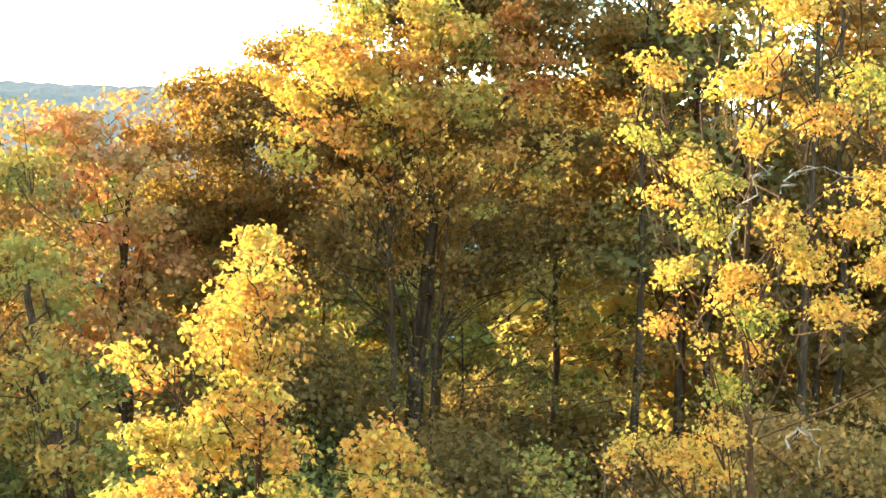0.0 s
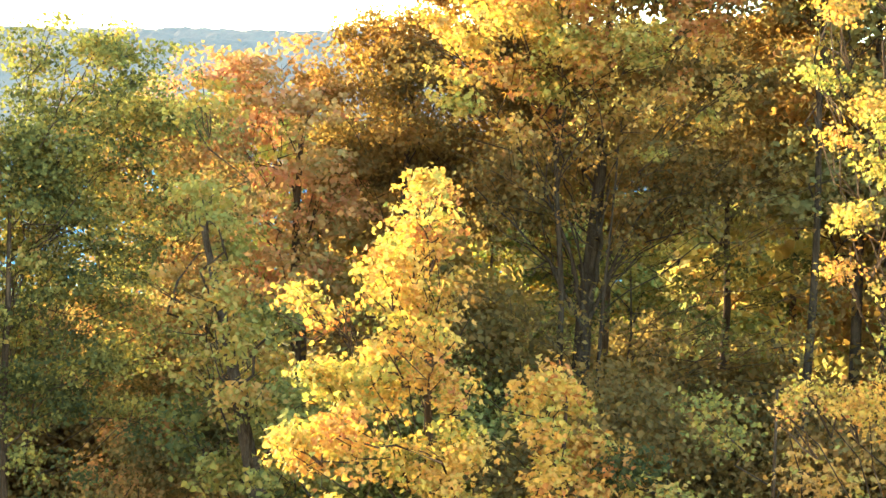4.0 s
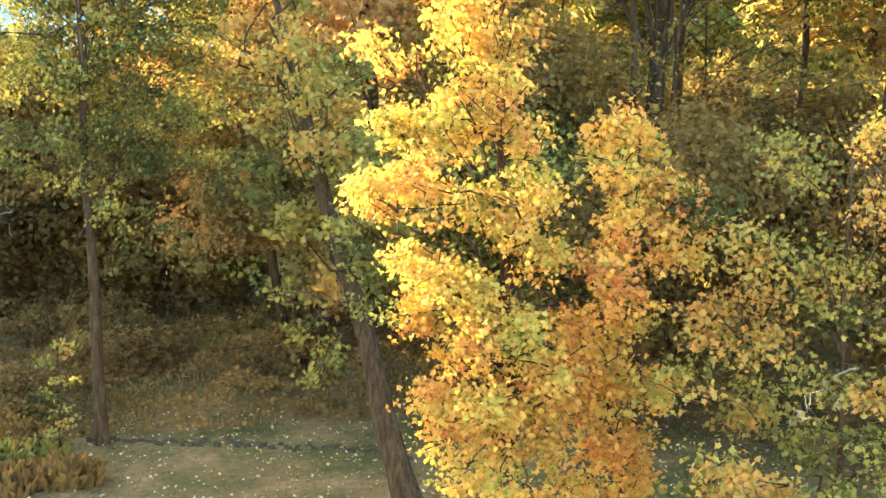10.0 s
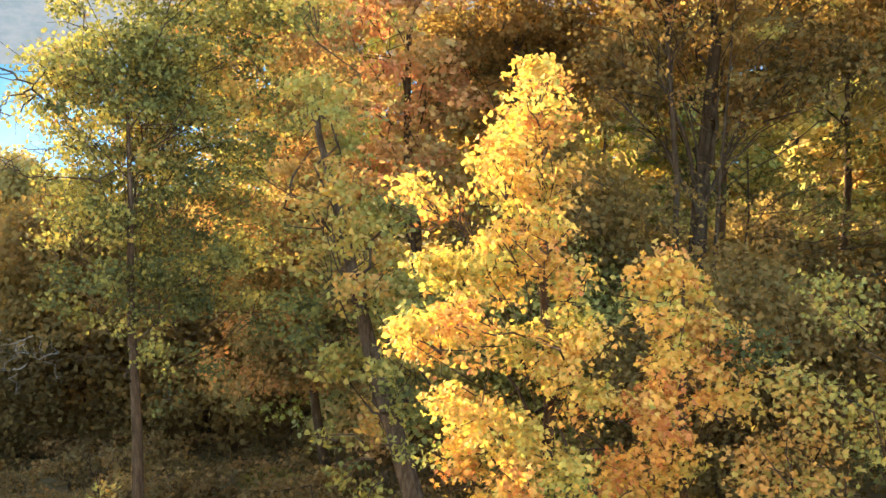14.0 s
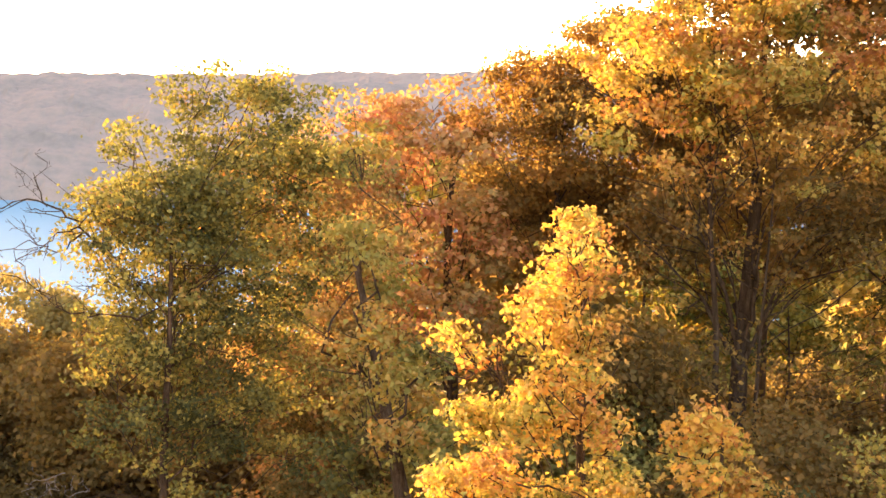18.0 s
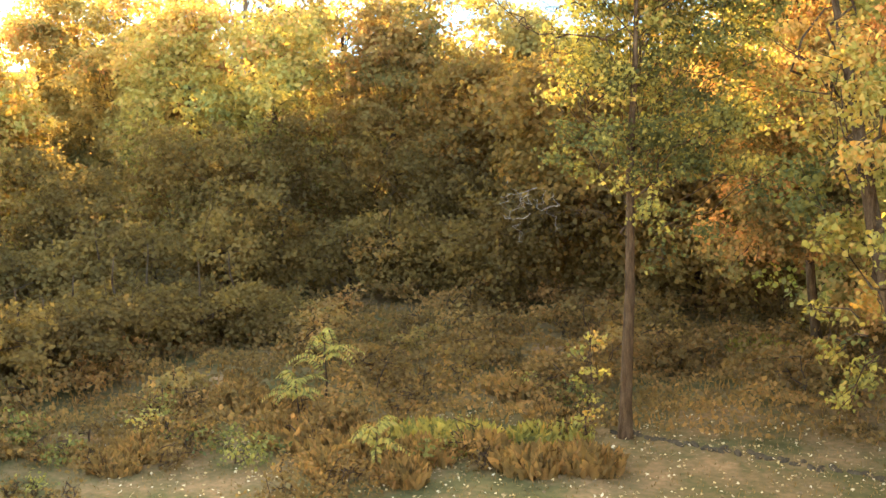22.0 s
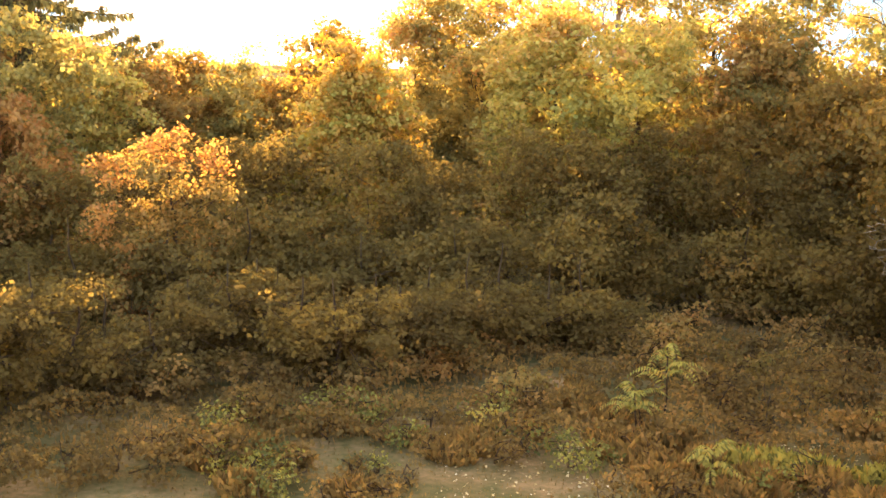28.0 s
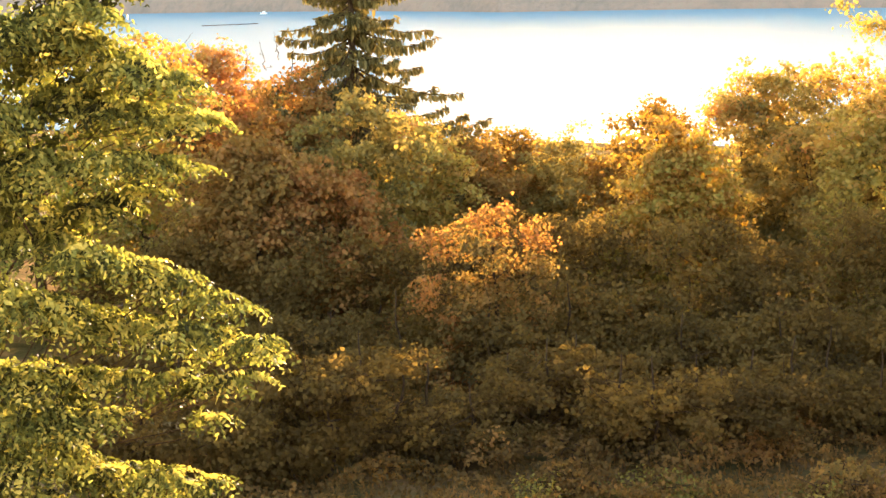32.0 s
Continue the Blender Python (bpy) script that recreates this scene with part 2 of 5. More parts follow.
# ---- leaves and trees ----
SHAPES = {
    "maple": [(0, 0), (0.38, 0.08), (0.54, 0.50), (0.19, 0.58), (0, 1)],
    "oval": [(0, 0), (0.25, 0.25), (0.27, 0.55), (0.12, 0.85), (0, 1)],
    "far": [(0, 0), (0.40, 0.45), (0, 1)],
    "mid": [(0, 0), (0.42, 0.2), (0.30, 0.62), (0, 1)],
    "leaflet": [(0, 0), (0.23, 0.28), (0.17, 0.7), (0, 1)],
    "narrow": [(0, 0), (0.16, 0.3), (0.13, 0.7), (0, 1)],
    "blade": [(0, 0), (0.13, 0.3), (0, 1)],
}


def leaf_mesh(name, pos, out, size, tone, shape, mat, upright=0.0, axis=None):
    """One mesh of folded leaves at the points pos, facing roughly along out."""
    n = len(pos)
    half = SHAPES[shape]
    mid = half[1:-1]
    tpl = [(0, 0, 0), (0, 1, -0.12)] + [(x, y, 0.22 * x - 0.1 * y * y) for x, y in mid] + [(-x, y, 0.22 * x - 0.1 * y * y) for x, y in mid]
    k = len(mid)
    right = [0] + list(range(2, 2 + k)) + [1]
    left = [1] + list(range(2 + 2 * k - 1, 1 + k, -1)) + [0]
    tpl = np.array(tpl, float)
    nrm = out / (np.linalg.norm(out, axis=1, keepdims=True) + 1e-9)
    ax = rng.normal(size=(n, 3))
    ax[:, 2] -= 0.7
    if axis is not None:
        ax = axis + 0.22 * ax
    if upright:
        ax = ax * (1 - upright) + np.array([0, 0, 1.0]) * upright * 3
    ax -= nrm * (ax * nrm).sum(1, keepdims=True)
    ax /= np.linalg.norm(ax, axis=1, keepdims=True) + 1e-9
    sx = np.cross(ax, nrm)
    wide = rng.uniform(0.8, 1.15, n)
    co = pos[:, None, :] + size[:, None, None] * (tpl[None, :, 0:1] * (sx * wide[:, None])[:, None, :] + (tpl[None, :, 1:2] - 0.5) * ax[:, None, :] + tpl[None, :, 2:3] * nrm[:, None, :])
    v = len(tpl)
    loops = np.array(right + left)
    per = len(loops)
    idx = (loops[None, :] + (np.arange(n) * v)[:, None]).ravel()
    starts = (np.array([0, len(right)])[None, :] + (np.arange(n) * per)[:, None]).ravel()
    me = bpy.data.meshes.new(name)
    me.vertices.add(n * v)
    me.vertices.foreach_set("co", co.ravel().astype(np.float32))
    me.loops.add(len(idx))
    me.loops.foreach_set("vertex_index", idx.astype(np.int32))
    me.polygons.add(2 * n)
    me.polygons.foreach_set("loop_start", starts.astype(np.int32))
    att = me.attributes.new("tone", "FLOAT", "POINT")
    att.data.foreach_set("value", np.repeat(np.clip(tone, 0, 1), v).astype(np.float32))
    me.materials.append(mat)
    me.update(calc_edges=True)
    return me


def spray_points(c, r, count, per, spread):
    """Leaves in small sprays over a clump's shell: places, outward ways, and a number per spray."""
    c, r = np.asarray(c, float), np.asarray(r, float)
    ns = max(1, int(count / per))
    u = rng.normal(size=(ns, 3))
    u /= np.linalg.norm(u, axis=1, keepdims=True)
    rad = rng.uniform(0.35, 1.0, (ns, 1)) ** 0.6
    rad *= 1 + 0.22 * rng.normal(size=(ns, 1))
    s = u * rad * r
    k = rng.normal(size=(ns, per, 3)) * spread * np.array([1, 1, 0.55])
    pos = (c + s)[:, None, :] + k
    out = u[:, None, :] * 0.6 + np.array([0, 0, 0.6]) + rng.normal(size=(ns, per, 3)) * 0.6
    t = np.repeat(rng.uniform(-1, 1, ns), per)
    return pos.reshape(-1, 3), out.reshape(-1, 3), t


def tube(points, r0, r1, sides=7):
    """A tapered, slightly knobbly limb along the points."""
    verts, faces = [], []
    pts = [Vector(p) for p in points]
    for i, p in enumerate(pts):
        d = (pts[min(i + 1, len(pts) - 1)] - pts[max(i - 1, 0)]).normalized()
        a = d.orthogonal().normalized()
        b = d.cross(a)
        u = i / (len(pts) - 1)
        r = r0 + (r1 - r0) * u
        for j in range(sides):
            w = 2 * math.pi * j / sides
            q = r * (1 + 0.12 * noise.noise((p.x * 3 + j, p.y * 3, p.z * 2)))
            verts.append(p + a * math.cos(w) * q + b * math.sin(w) * q)
    for i in range(len(pts) - 1):
        for j in range(sides):
            k = (j + 1) % sides
            faces.append((i * sides + j, i * sides + k, (i + 1) * sides + k, (i + 1) * sides + j))
    faces.append(tuple(range((len(pts) - 1) * sides, len(pts) * sides)))
    return verts, faces


def bend(p0, p1, wobble, n=7, sag=0.0):
    p0, p1 = Vector(p0), Vector(p1)
    out = []
    ph = rng.uniform(0, 100)
    for i in range(n):
        u = i / (n - 1)
        p = p0.lerp(p1, u)
        k = math.sin(u * math.pi) * wobble
        p += Vector((noise.noise((ph, u * 3, 0)), noise.noise((ph, u * 3, 7)), noise.noise((ph, u * 3, 13)) * 0.5)) * k * 2
        p.z += sag * math.sin(u * math.pi)
        out.append(p)
    return out


def joined(tubes):
    verts, faces = [], []
    for v, f in tubes:
        o = len(verts)
        verts += v
        faces += [tuple(i + o for i in q) for q in f]
    return verts, faces


def tree(name, label, base, top, clumps, leaf, mat, bark=BARK, girth=0.16, density=1.0, shape="maple", tone=0.5, vary=0.2, category="tree", limbs=9, grade=0.0, spread=0.16, per=14, group="", split=False, crown="crown", pads=5):
    """A tree: trunk, limbs reaching for its clumps, twigs, and a crown of single leaves."""
    global rng
    base = Vector(base)
    rng = np.random.default_rng(int(abs(base.x) * 1000 + abs(base.y) * 77 + len(clumps)))
    root = new(name)
    root.location = base
    tagged(root, label, category, group)
    cz = [c[0][2] for c in clumps]
    lo, hi = min(cz), max(cz)
    top = Vector(top)
    spine = bend(base + Vector((0, 0, -0.3)), top, 0.13, 10)
    v, f = tube(spine, girth * 1.15, girth * 0.22, 10)
    for i in range(10):
        v[i] = base + (v[i] - base) * 1.35 + Vector((0, 0, 0.1))
    inv = Matrix.Translation(-base)
    stem = part_of("trunk", raw_mesh("trunk", [inv @ q for q in v], f, bark, True), root, "")
    twigs = []
    order = sorted(clumps, key=lambda c: -max(c[1]))
    for i, (c, r) in enumerate(order):
        c = Vector(c)
        h = base.z + (c.z - base.z) * 0.78
        u = min(max((h - base.z) / max(top.z - base.z, 0.1), 0.42), 0.97)
        k = u * (len(spine) - 1)
        s = spine[int(k)].lerp(spine[min(int(k) + 1, len(spine) - 1)], k - int(k))
        g = max(girth * (1 - 0.8 * u) * 0.38, 0.012)
        v, f = tube(bend(s, c, 0.4 * (c - s).length ** 0.5, 7, 0.15), g, 0.008, 6)
        if i >= limbs:
            v, f = tube(bend(s.lerp(c, 0.45), c, 0.3 * (c - s).length ** 0.5, 4, 0.1), g * 0.4, 0.006, 3)
        if i < limbs:
            part_of("limb", raw_mesh("limb", [inv @ q for q in v], f, bark, True), stem)
        else:
            twigs.append((v, f))
        for _ in range(1 if shape == "far" else 3):
            e = c + Vector(rng.normal(size=3)) * max(r) * 0.6
            twigs.append(tube(bend(c.lerp(s, 0.2), e, 0.1, 3 if shape == "far" else 4), 0.010, 0.004, 3))
    v, f = joined(twigs)
    tagged(part_of("branchwork", raw_mesh("branchwork", [inv @ q for q in v], f, bark), root), kind="stuff")
    P, O, T = [], [], []
    for c, r in clumps:
        r = np.array(r if isinstance(r, (tuple, list)) else (r, r, r * 0.85), float)
        area = 4 * math.pi * (np.prod(r) ** (2 / 3))
        cnt = max(density * area / (leaf * leaf) * 0.95, per)
        subs = []
        for _ in range(pads):
            u = rng.normal(size=3)
            u *= rng.uniform(0.45, 0.85) / np.linalg.norm(u)
            k = rng.uniform(0.36, 0.60) if pads > 1 else 1.0
            subs.append(spray_points(np.array(c) + (u * r if pads > 1 else 0), r * k * np.array([1.1, 1.1, 0.72]), cnt / pads, min(per, max(int(cnt / pads), 3)), spread * (0.75 if pads > 1 else 1)))
        p, o = np.concatenate([q[0] for q in subs]), np.concatenate([q[1] for q in subs])
        t = np.concatenate([q[2] + rng.normal() * 0.3 for q in subs])
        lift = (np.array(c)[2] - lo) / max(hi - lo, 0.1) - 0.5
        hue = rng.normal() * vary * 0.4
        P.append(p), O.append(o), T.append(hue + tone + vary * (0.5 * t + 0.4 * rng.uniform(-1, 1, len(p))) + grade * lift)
    if split:
        for p, o, t in zip(P, O, T):
            part_of("leaf_cluster", leaf_mesh("leaf_cluster", p - np.array(base), o, leaf * rng.uniform(0.65, 1.2, len(p)), t, shape, mat), root)
    else:
        P, O, T = np.concatenate(P), np.concatenate(O), np.concatenate(T)
        part_of(crown, leaf_mesh(crown, P - np.array(base), O, leaf * rng.uniform(0.65, 1.2, len(P)), T, shape, mat), root)
    return root


def round_crown(az, d, half, el_top, z_low, n, r, deep=0.75, seed=0, shoulder=0.75):
    """Clumps over an uneven crown: half its width in degrees, its top's elevation, its lowest height."""
    g = np.random.default_rng(seed + 11)
    w = d * math.tan(radians(half))
    zt = high(el_top, d)
    c = at(az, d)
    side = Vector((math.cos(radians(az)), -math.sin(radians(az)), 0))
    back = Vector((math.sin(radians(az)), math.cos(radians(az)), 0))
    out = []
    while len(out) < n:
        u, a, q = g.uniform(0, 1), g.uniform(-1, 1), g.uniform(-1, 0.6)
        if u > shoulder:
            lim = math.sqrt(max(0.0, 1 - ((u - shoulder) / (1.02 - shoulder)) ** 2))
        else:
            lim = 0.72 + 0.28 * u / shoulder
        lim *= 0.82 + 0.36 * noise.noise((a * 2.1 + seed, u * 3.7, q * 2))
        rad = math.hypot(a, q)
        if rad > lim or rad < lim * g.uniform(0.0, 0.85):
            continue
        rr = r * g.uniform(0.6, 1.3)
        p = c + side * (a * w) + back * (q * w * deep)
        z = z_low + rr * 0.5 + u * (zt - z_low - rr * 1.2)
        out.append(((p.x, p.y, z), (rr * g.uniform(0.9, 1.3), rr * g.uniform(0.9, 1.3), rr * g.uniform(0.55, 0.85))))
    return out


def dome_crown(az, d, half, el_top, z_low, n, r, seed=0):
    """Clumps over a closed rounded crown, with an even outline and a full face."""
    g = np.random.default_rng(seed + 23)
    w, zt = d * math.tan(radians(half)), high(el_top, d)
    c = at(az, d)
    side = Vector((math.cos(radians(az)), -math.sin(radians(az)), 0))
    back = Vector((math.sin(radians(az)), math.cos(radians(az)), 0))
    dome = min(w * 1.15, (zt - z_low) * 0.6)
    out = []
    for i in range(n):
        u = (i + g.uniform(0, 1)) / n
        z = z_low + u * (zt - z_low)
        k = (z - (zt - dome)) / dome
        lim = math.sqrt(max(0.0, 1 - k * k)) if k > 0 else 1.0
        rr = r * g.uniform(0.45, 1.4)
        t = g.uniform(-0.15, 1.15) * math.pi
        lim *= 1.0 + 0.45 * noise.noise((2.2 * math.cos(t) + 5.0 * seed, 2.2 * math.sin(t), z * 0.45))
        rad = max(lim * w * g.uniform(0.72, 1.08) - rr * 0.6, 0.0)
        p = c + side * (math.cos(t) * rad) - back * (math.sin(t) * rad * 0.8)
        out.append(((p.x, p.y, z - rr * 0.45 * max(k, 0.0)), (rr * g.uniform(0.9, 1.25), rr * g.uniform(0.9, 1.25), rr * g.uniform(0.6, 0.85))))
    return out


def seen_clumps(d, rows, deep=0.5, seed=1):
    """Clumps from azimuth, elevation and radius in degrees, at distances round d."""
    g = np.random.default_rng(seed)
    out = []
    for az, el, r in rows:
        dd = d + g.uniform(-deep, deep)
        rr = dd * math.tan(radians(r))
        out.append((tuple(at(az, dd, high(el, dd))), (rr, rr, rr * 0.9)))
    return out


def build_house_wall():
    """The plain house wall behind the balcony, facing the lake."""
    bm = bmesh.new()
    bmesh.ops.create_cube(bm, size=1)
    for v in bm.verts:
        v.co = Vector((v.co.x * 14, v.co.y * 0.3, v.co.z * 10.6))
    bmesh.ops.bevel(bm, geom=bm.edges[:], offset=0.02, segments=1, affect="EDGES")
    me = bpy.data.meshes.new("wall_house")
    bm.to_mesh(me)
    bm.free()
    me.materials.append(PLASTER)
    ob = tagged(new("wall_house", me), "plain light plastered house wall behind the balcony", "wall", kind="structure")
    ob.location, ob.rotation_euler = at(145, 1.8, 4.8), (0, 0, radians(35))


def lone_leaves(root, clumps, count, leaf, mat, shape="maple", seed=1):
    """Single leaves standing out on the side of a crown towards the house."""
    g = np.random.default_rng(seed)
    kinds = [leaf_mesh("leaf", np.zeros((1, 3)), np.array([[0.0, 0.0, 1.0]]), np.array([leaf]), np.array([q]), shape, mat) for q in (0.15, 0.3, 0.45, 0.6, 0.75, 0.9)]
    for i in range(count):
        c, r = clumps[g.integers(len(clumps))]
        c, r = Vector(c), max(r)
        home = Vector((-c.x, -c.y, 2.0 + g.uniform(-3, 6))).normalized()
        way = (home + 0.75 * Vector(g.normal(size=3))).normalized()
        ob = part_of("leaf", kinds[int(g.integers(6))], root)
        ob.location = c + way * r * g.uniform(0.95, 1.15) - root.location
        ob.rotation_euler = (g.uniform(-0.9, 0.9), g.uniform(-0.9, 0.9), g.uniform(0, 6.28))


build_house_wall()
build_ground()
build_lake()
build_hills()

# ---- trees by the lawn ----
GOLD_CROWN = ((-7.9, -2.2, 1.1), (-8.3, -4.1, 1.6), (-9.7, -6.3, 1.5), (-7.9, -6.8, 1.6), (-13.4, -7.2, 0.9), (-11.9, -7.8, 0.9), (-11.9, -10.3, 1.4), (-9.9, -11.0, 1.6), (-13.3, -13.5, 1.3),
              (-11.3, -13.2, 1.8), (-6.4, -11.1, 1.2), (-6.1, -13.3, 1.6), (-6.8, -15.1, 1.1), (-8.5, -14.1, 1.4), (-2.4, -11.0, 1.8), (-1.8, -13.4, 2.2), (0.2, -13.7, 1.4), (-2.9, -16.1, 1.8))
GOLD_SKIRT = ((0.3, -15.7, 1.5), (-11.3, -16.4, 1.3), (-9.2, -18.1, 1.8), (-6.0, -16.0, 1.6), (-11.4, -18.9, 1.3), (-9.1, -20.7, 1.4), (-10.3, -17.0, 1.4), (-6.5, -19.0, 1.6),
              (-3.9, -19.4, 1.6), (-7.8, -22.6, 1.4), (-5.1, -24.1, 1.4), (-10.0, -24.2, 1.1), (-9.0, -26.0, 1.1), (-2.5, -22.3, 1.4), (-3.8, -25.6, 1.2), (-1.1, -24.5, 1.4), (-10.5, -22.4, 1.1), (-1.8, -18.2, 1.5), (-7.5, -24.2, 1.6), (-5.0, -21.0, 1.6), (-3.0, -20.8, 1.6), (-6.2, -22.4, 1.6), (-4.2, -22.8, 1.6), (-7.0, -26.2, 1.3), (-2.2, -24.0, 1.5), (-0.5, -21.5, 1.5), (-5.8, -26.8, 1.3), (-1.0, -26.2, 1.3), (-9.2, -22.8, 1.3), (-8.2, -19.8, 1.4), (-3.4, -27.2, 1.3))
GOLD_CROWN += ((-8.5, -5.2, 1.3), (-7.7, -4.6, 1.2), (-7.8, -3.2, 1.0), (-9.0, -7.4, 1.4), (-7.4, -8.8, 1.1), (-9.0, -9.4, 1.2), (-7.6, -10.2, 1.1))
GOLD_ALL = GOLD_CROWN + GOLD_SKIRT
GOLD_MAIN = tuple(q for q in GOLD_ALL if q[0] < -4.6)
ORANGE_SIDE = tuple(q for q in GOLD_ALL if q[0] >= -4.6)
gold_maple = tree("maple_tree", "golden maple with glowing backlit leaves beside the lawn", on_ground(-6.3, 12.2), at(-7.6, 11.9, high(-5.0, 11.9)),
     seen_clumps(11.2, GOLD_MAIN, 0.4) + seen_clumps(11.9, tuple((a, e - 0.3, 0.95 * r) for a, e, r in GOLD_MAIN), 0.3, 2), 0.056, GOLD, girth=0.09, density=1.3, tone=0.56, vary=0.42, grade=0.05, limbs=14, spread=0.10, pads=7)
orange_maple = tree("maple_tree", "orange-gold maple half in shade beside the golden one", on_ground(-1.0, 13.2), at(-1.4, 12.8, high(-11.0, 12.8)),
     seen_clumps(12.2, ORANGE_SIDE, 0.4, 4) + seen_clumps(13.0, tuple((a + 0.4, e - 0.4, r) for a, e, r in ORANGE_SIDE), 0.3, 6), 0.066, GOLD, girth=0.07, density=1.1, shape="maple", tone=0.68, vary=0.44, limbs=8, spread=0.12)

LEAN_CROWN = ((-13.5, -11.5, 1.4), (-14.2, -8.0, 1.5), (-17.5, -10.5, 1.2), (-18.9, -6.7, 1.0), (-17.6, -8.1, 1.0), (-16.4, -9.1, 1.2), (-14.8, -10.5, 1.2), (-15.8, -11.7, 1.2), (-16.5, -4.7, 1.5), (-17.6, -3.2, 1.5), (-17.4, 0.6, 1.3),
              (-16.4, -19.6, 0.8), (-15.7, -21.6, 0.8), (-15.0, -20.4, 0.9), (-17.3, -18.1, 0.7), (-15.0, -17.2, 1.2), (-16.7, -15.2, 1.5), (-18.0, -13.0, 1.6), (-13.0, -14.5, 1.6), (-15.0, -14.0, 1.3))
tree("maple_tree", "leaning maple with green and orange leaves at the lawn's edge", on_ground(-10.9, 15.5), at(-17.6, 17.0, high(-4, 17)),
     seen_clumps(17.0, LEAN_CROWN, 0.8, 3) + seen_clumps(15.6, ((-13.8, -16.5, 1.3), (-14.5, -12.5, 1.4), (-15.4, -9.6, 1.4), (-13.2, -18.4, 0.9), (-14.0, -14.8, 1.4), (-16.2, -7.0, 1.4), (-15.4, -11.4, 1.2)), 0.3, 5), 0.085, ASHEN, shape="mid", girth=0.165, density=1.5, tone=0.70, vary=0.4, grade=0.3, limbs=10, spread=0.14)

ash = tree("ash_tree", "slender olive green tree with a thin grey trunk", on_ground(-25.5, 19.2), at(-25.4, 19.5, high(-2.5, 19.5)),
     round_crown(-22.3, 19.9, 5.2, 4.8, 3.0, 70, 0.52, deep=0.3, seed=5) + round_crown(-26.6, 19.7, 2.6, 1.4, 3.4, 24, 0.5, deep=0.35, seed=7) + seen_clumps(20.7, tuple((-27.6 + 1.5 * (k % 5) + 0.4 * math.sin(4.0 * k), 0.2 - 1.75 * (k // 5) + 0.4 * math.cos(2.6 * k), 1.15) for k in range(30)), 0.3, 61) + seen_clumps(19.2, ((-28.3, -8.8, 0.9), (-29.2, -9.2, 0.6), (-28.0, -1.6, 1.1), (-27.5, 0.6, 1.2), (-28.2, -3.4, 0.9), (-28.0, -5.4, 0.9), (-25.0, -11.0, 1.3), (-25.8, -12.6, 1.0), (-24.4, -13.6, 1.2), (-26.6, -10.6, 1.0), (-23.0, -14.6, 1.2), (-24.0, -16.2, 0.8), (-25.9, -8.6, 1.1)), 0.4),
     0.078, ASHEN, shape="far", bark=BARK, girth=0.095, density=0.92, tone=0.35, vary=0.48, grade=0.3, limbs=12, spread=0.15)

tree("maple_tree", "brown and orange maple leaning into the slender tree", on_ground(-17.0, 24.5), at(-19.4, 22.5, high(-1.0, 22.5)),
     round_crown(-19.3, 22.5, 4.4, 2.8, 1.0, 56, 0.62, seed=6) + round_crown(-18.0, 22.0, 4.2, -4.5, 1.0, 30, 0.6, seed=9) + seen_clumps(21, ((-20.4, -15.7, 1.0), (-22.0, -14.9, 1.1), (-21.0, -16.4, 0.7), (-19.0, -15.0, 1.0)), 0.3), 0.095, RUSSET, girth=0.09, density=1.1, shape="far", tone=0.30, vary=0.6, grade=0.25, limbs=9, spread=0.18)

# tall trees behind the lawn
# leaf colour browned and darkened to paint the crown's shaded side
tall_maple = tree("maple_tree", "tall maple with shade painted into its brown leaves, and dark branching trunks", on_ground(-0.8, 24), at(-0.4, 24, high(9, 24)),
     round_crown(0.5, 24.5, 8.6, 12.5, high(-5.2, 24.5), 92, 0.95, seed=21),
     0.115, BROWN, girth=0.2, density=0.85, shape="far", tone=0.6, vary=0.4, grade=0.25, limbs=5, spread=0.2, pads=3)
# sunlit side of the tall crown, put in as a separate tree of golden leaves
tree("maple_tree", "golden clumps painting the sunlit part of the tall maple's crown", on_ground(-1.7, 23.2), at(-2.6, 22.3, high(6.0, 22.3)),
     seen_clumps(21.5, ((-4.0, 7.4, 1.5), (-2.0, 7.1, 1.9), (-0.1, 7.6, 1.9), (-5.8, 5.6, 1.4), (-4.3, 4.8, 1.7), (-2.3, 3.9, 1.7), (-6.7, 3.4, 1.5), (-1.0, 5.4, 1.7), (1.2, 6.0, 1.5), (-8.0, 4.6, 1.1), (-3.2, 5.6, 1.8), (-0.8, 6.4, 1.6), (-5.2, 3.0, 1.6), (-3.6, 2.4, 1.6), (0.8, 4.2, 1.6), (-1.2, 3.4, 1.6), (-6.8, 1.8, 1.3), (2.4, 7.4, 1.5), (3.4, 5.6, 1.4), (-4.6, 6.4, 1.4), (3.9, 4.0, 1.0), (2.6, 2.6, 1.0), (0.9, 1.6, 1.0), (-0.9, 1.2, 1.0), (-2.6, 0.9, 1.0), (3.9, 1.0, 0.8), (1.9, -0.2, 0.8), (-4.4, 0.4, 0.9), (4.9, 2.6, 0.8)), 0.8),
     0.092, GOLD, girth=0.08, density=1.1, tone=0.6, vary=0.4, limbs=12, spread=0.15, per=10)
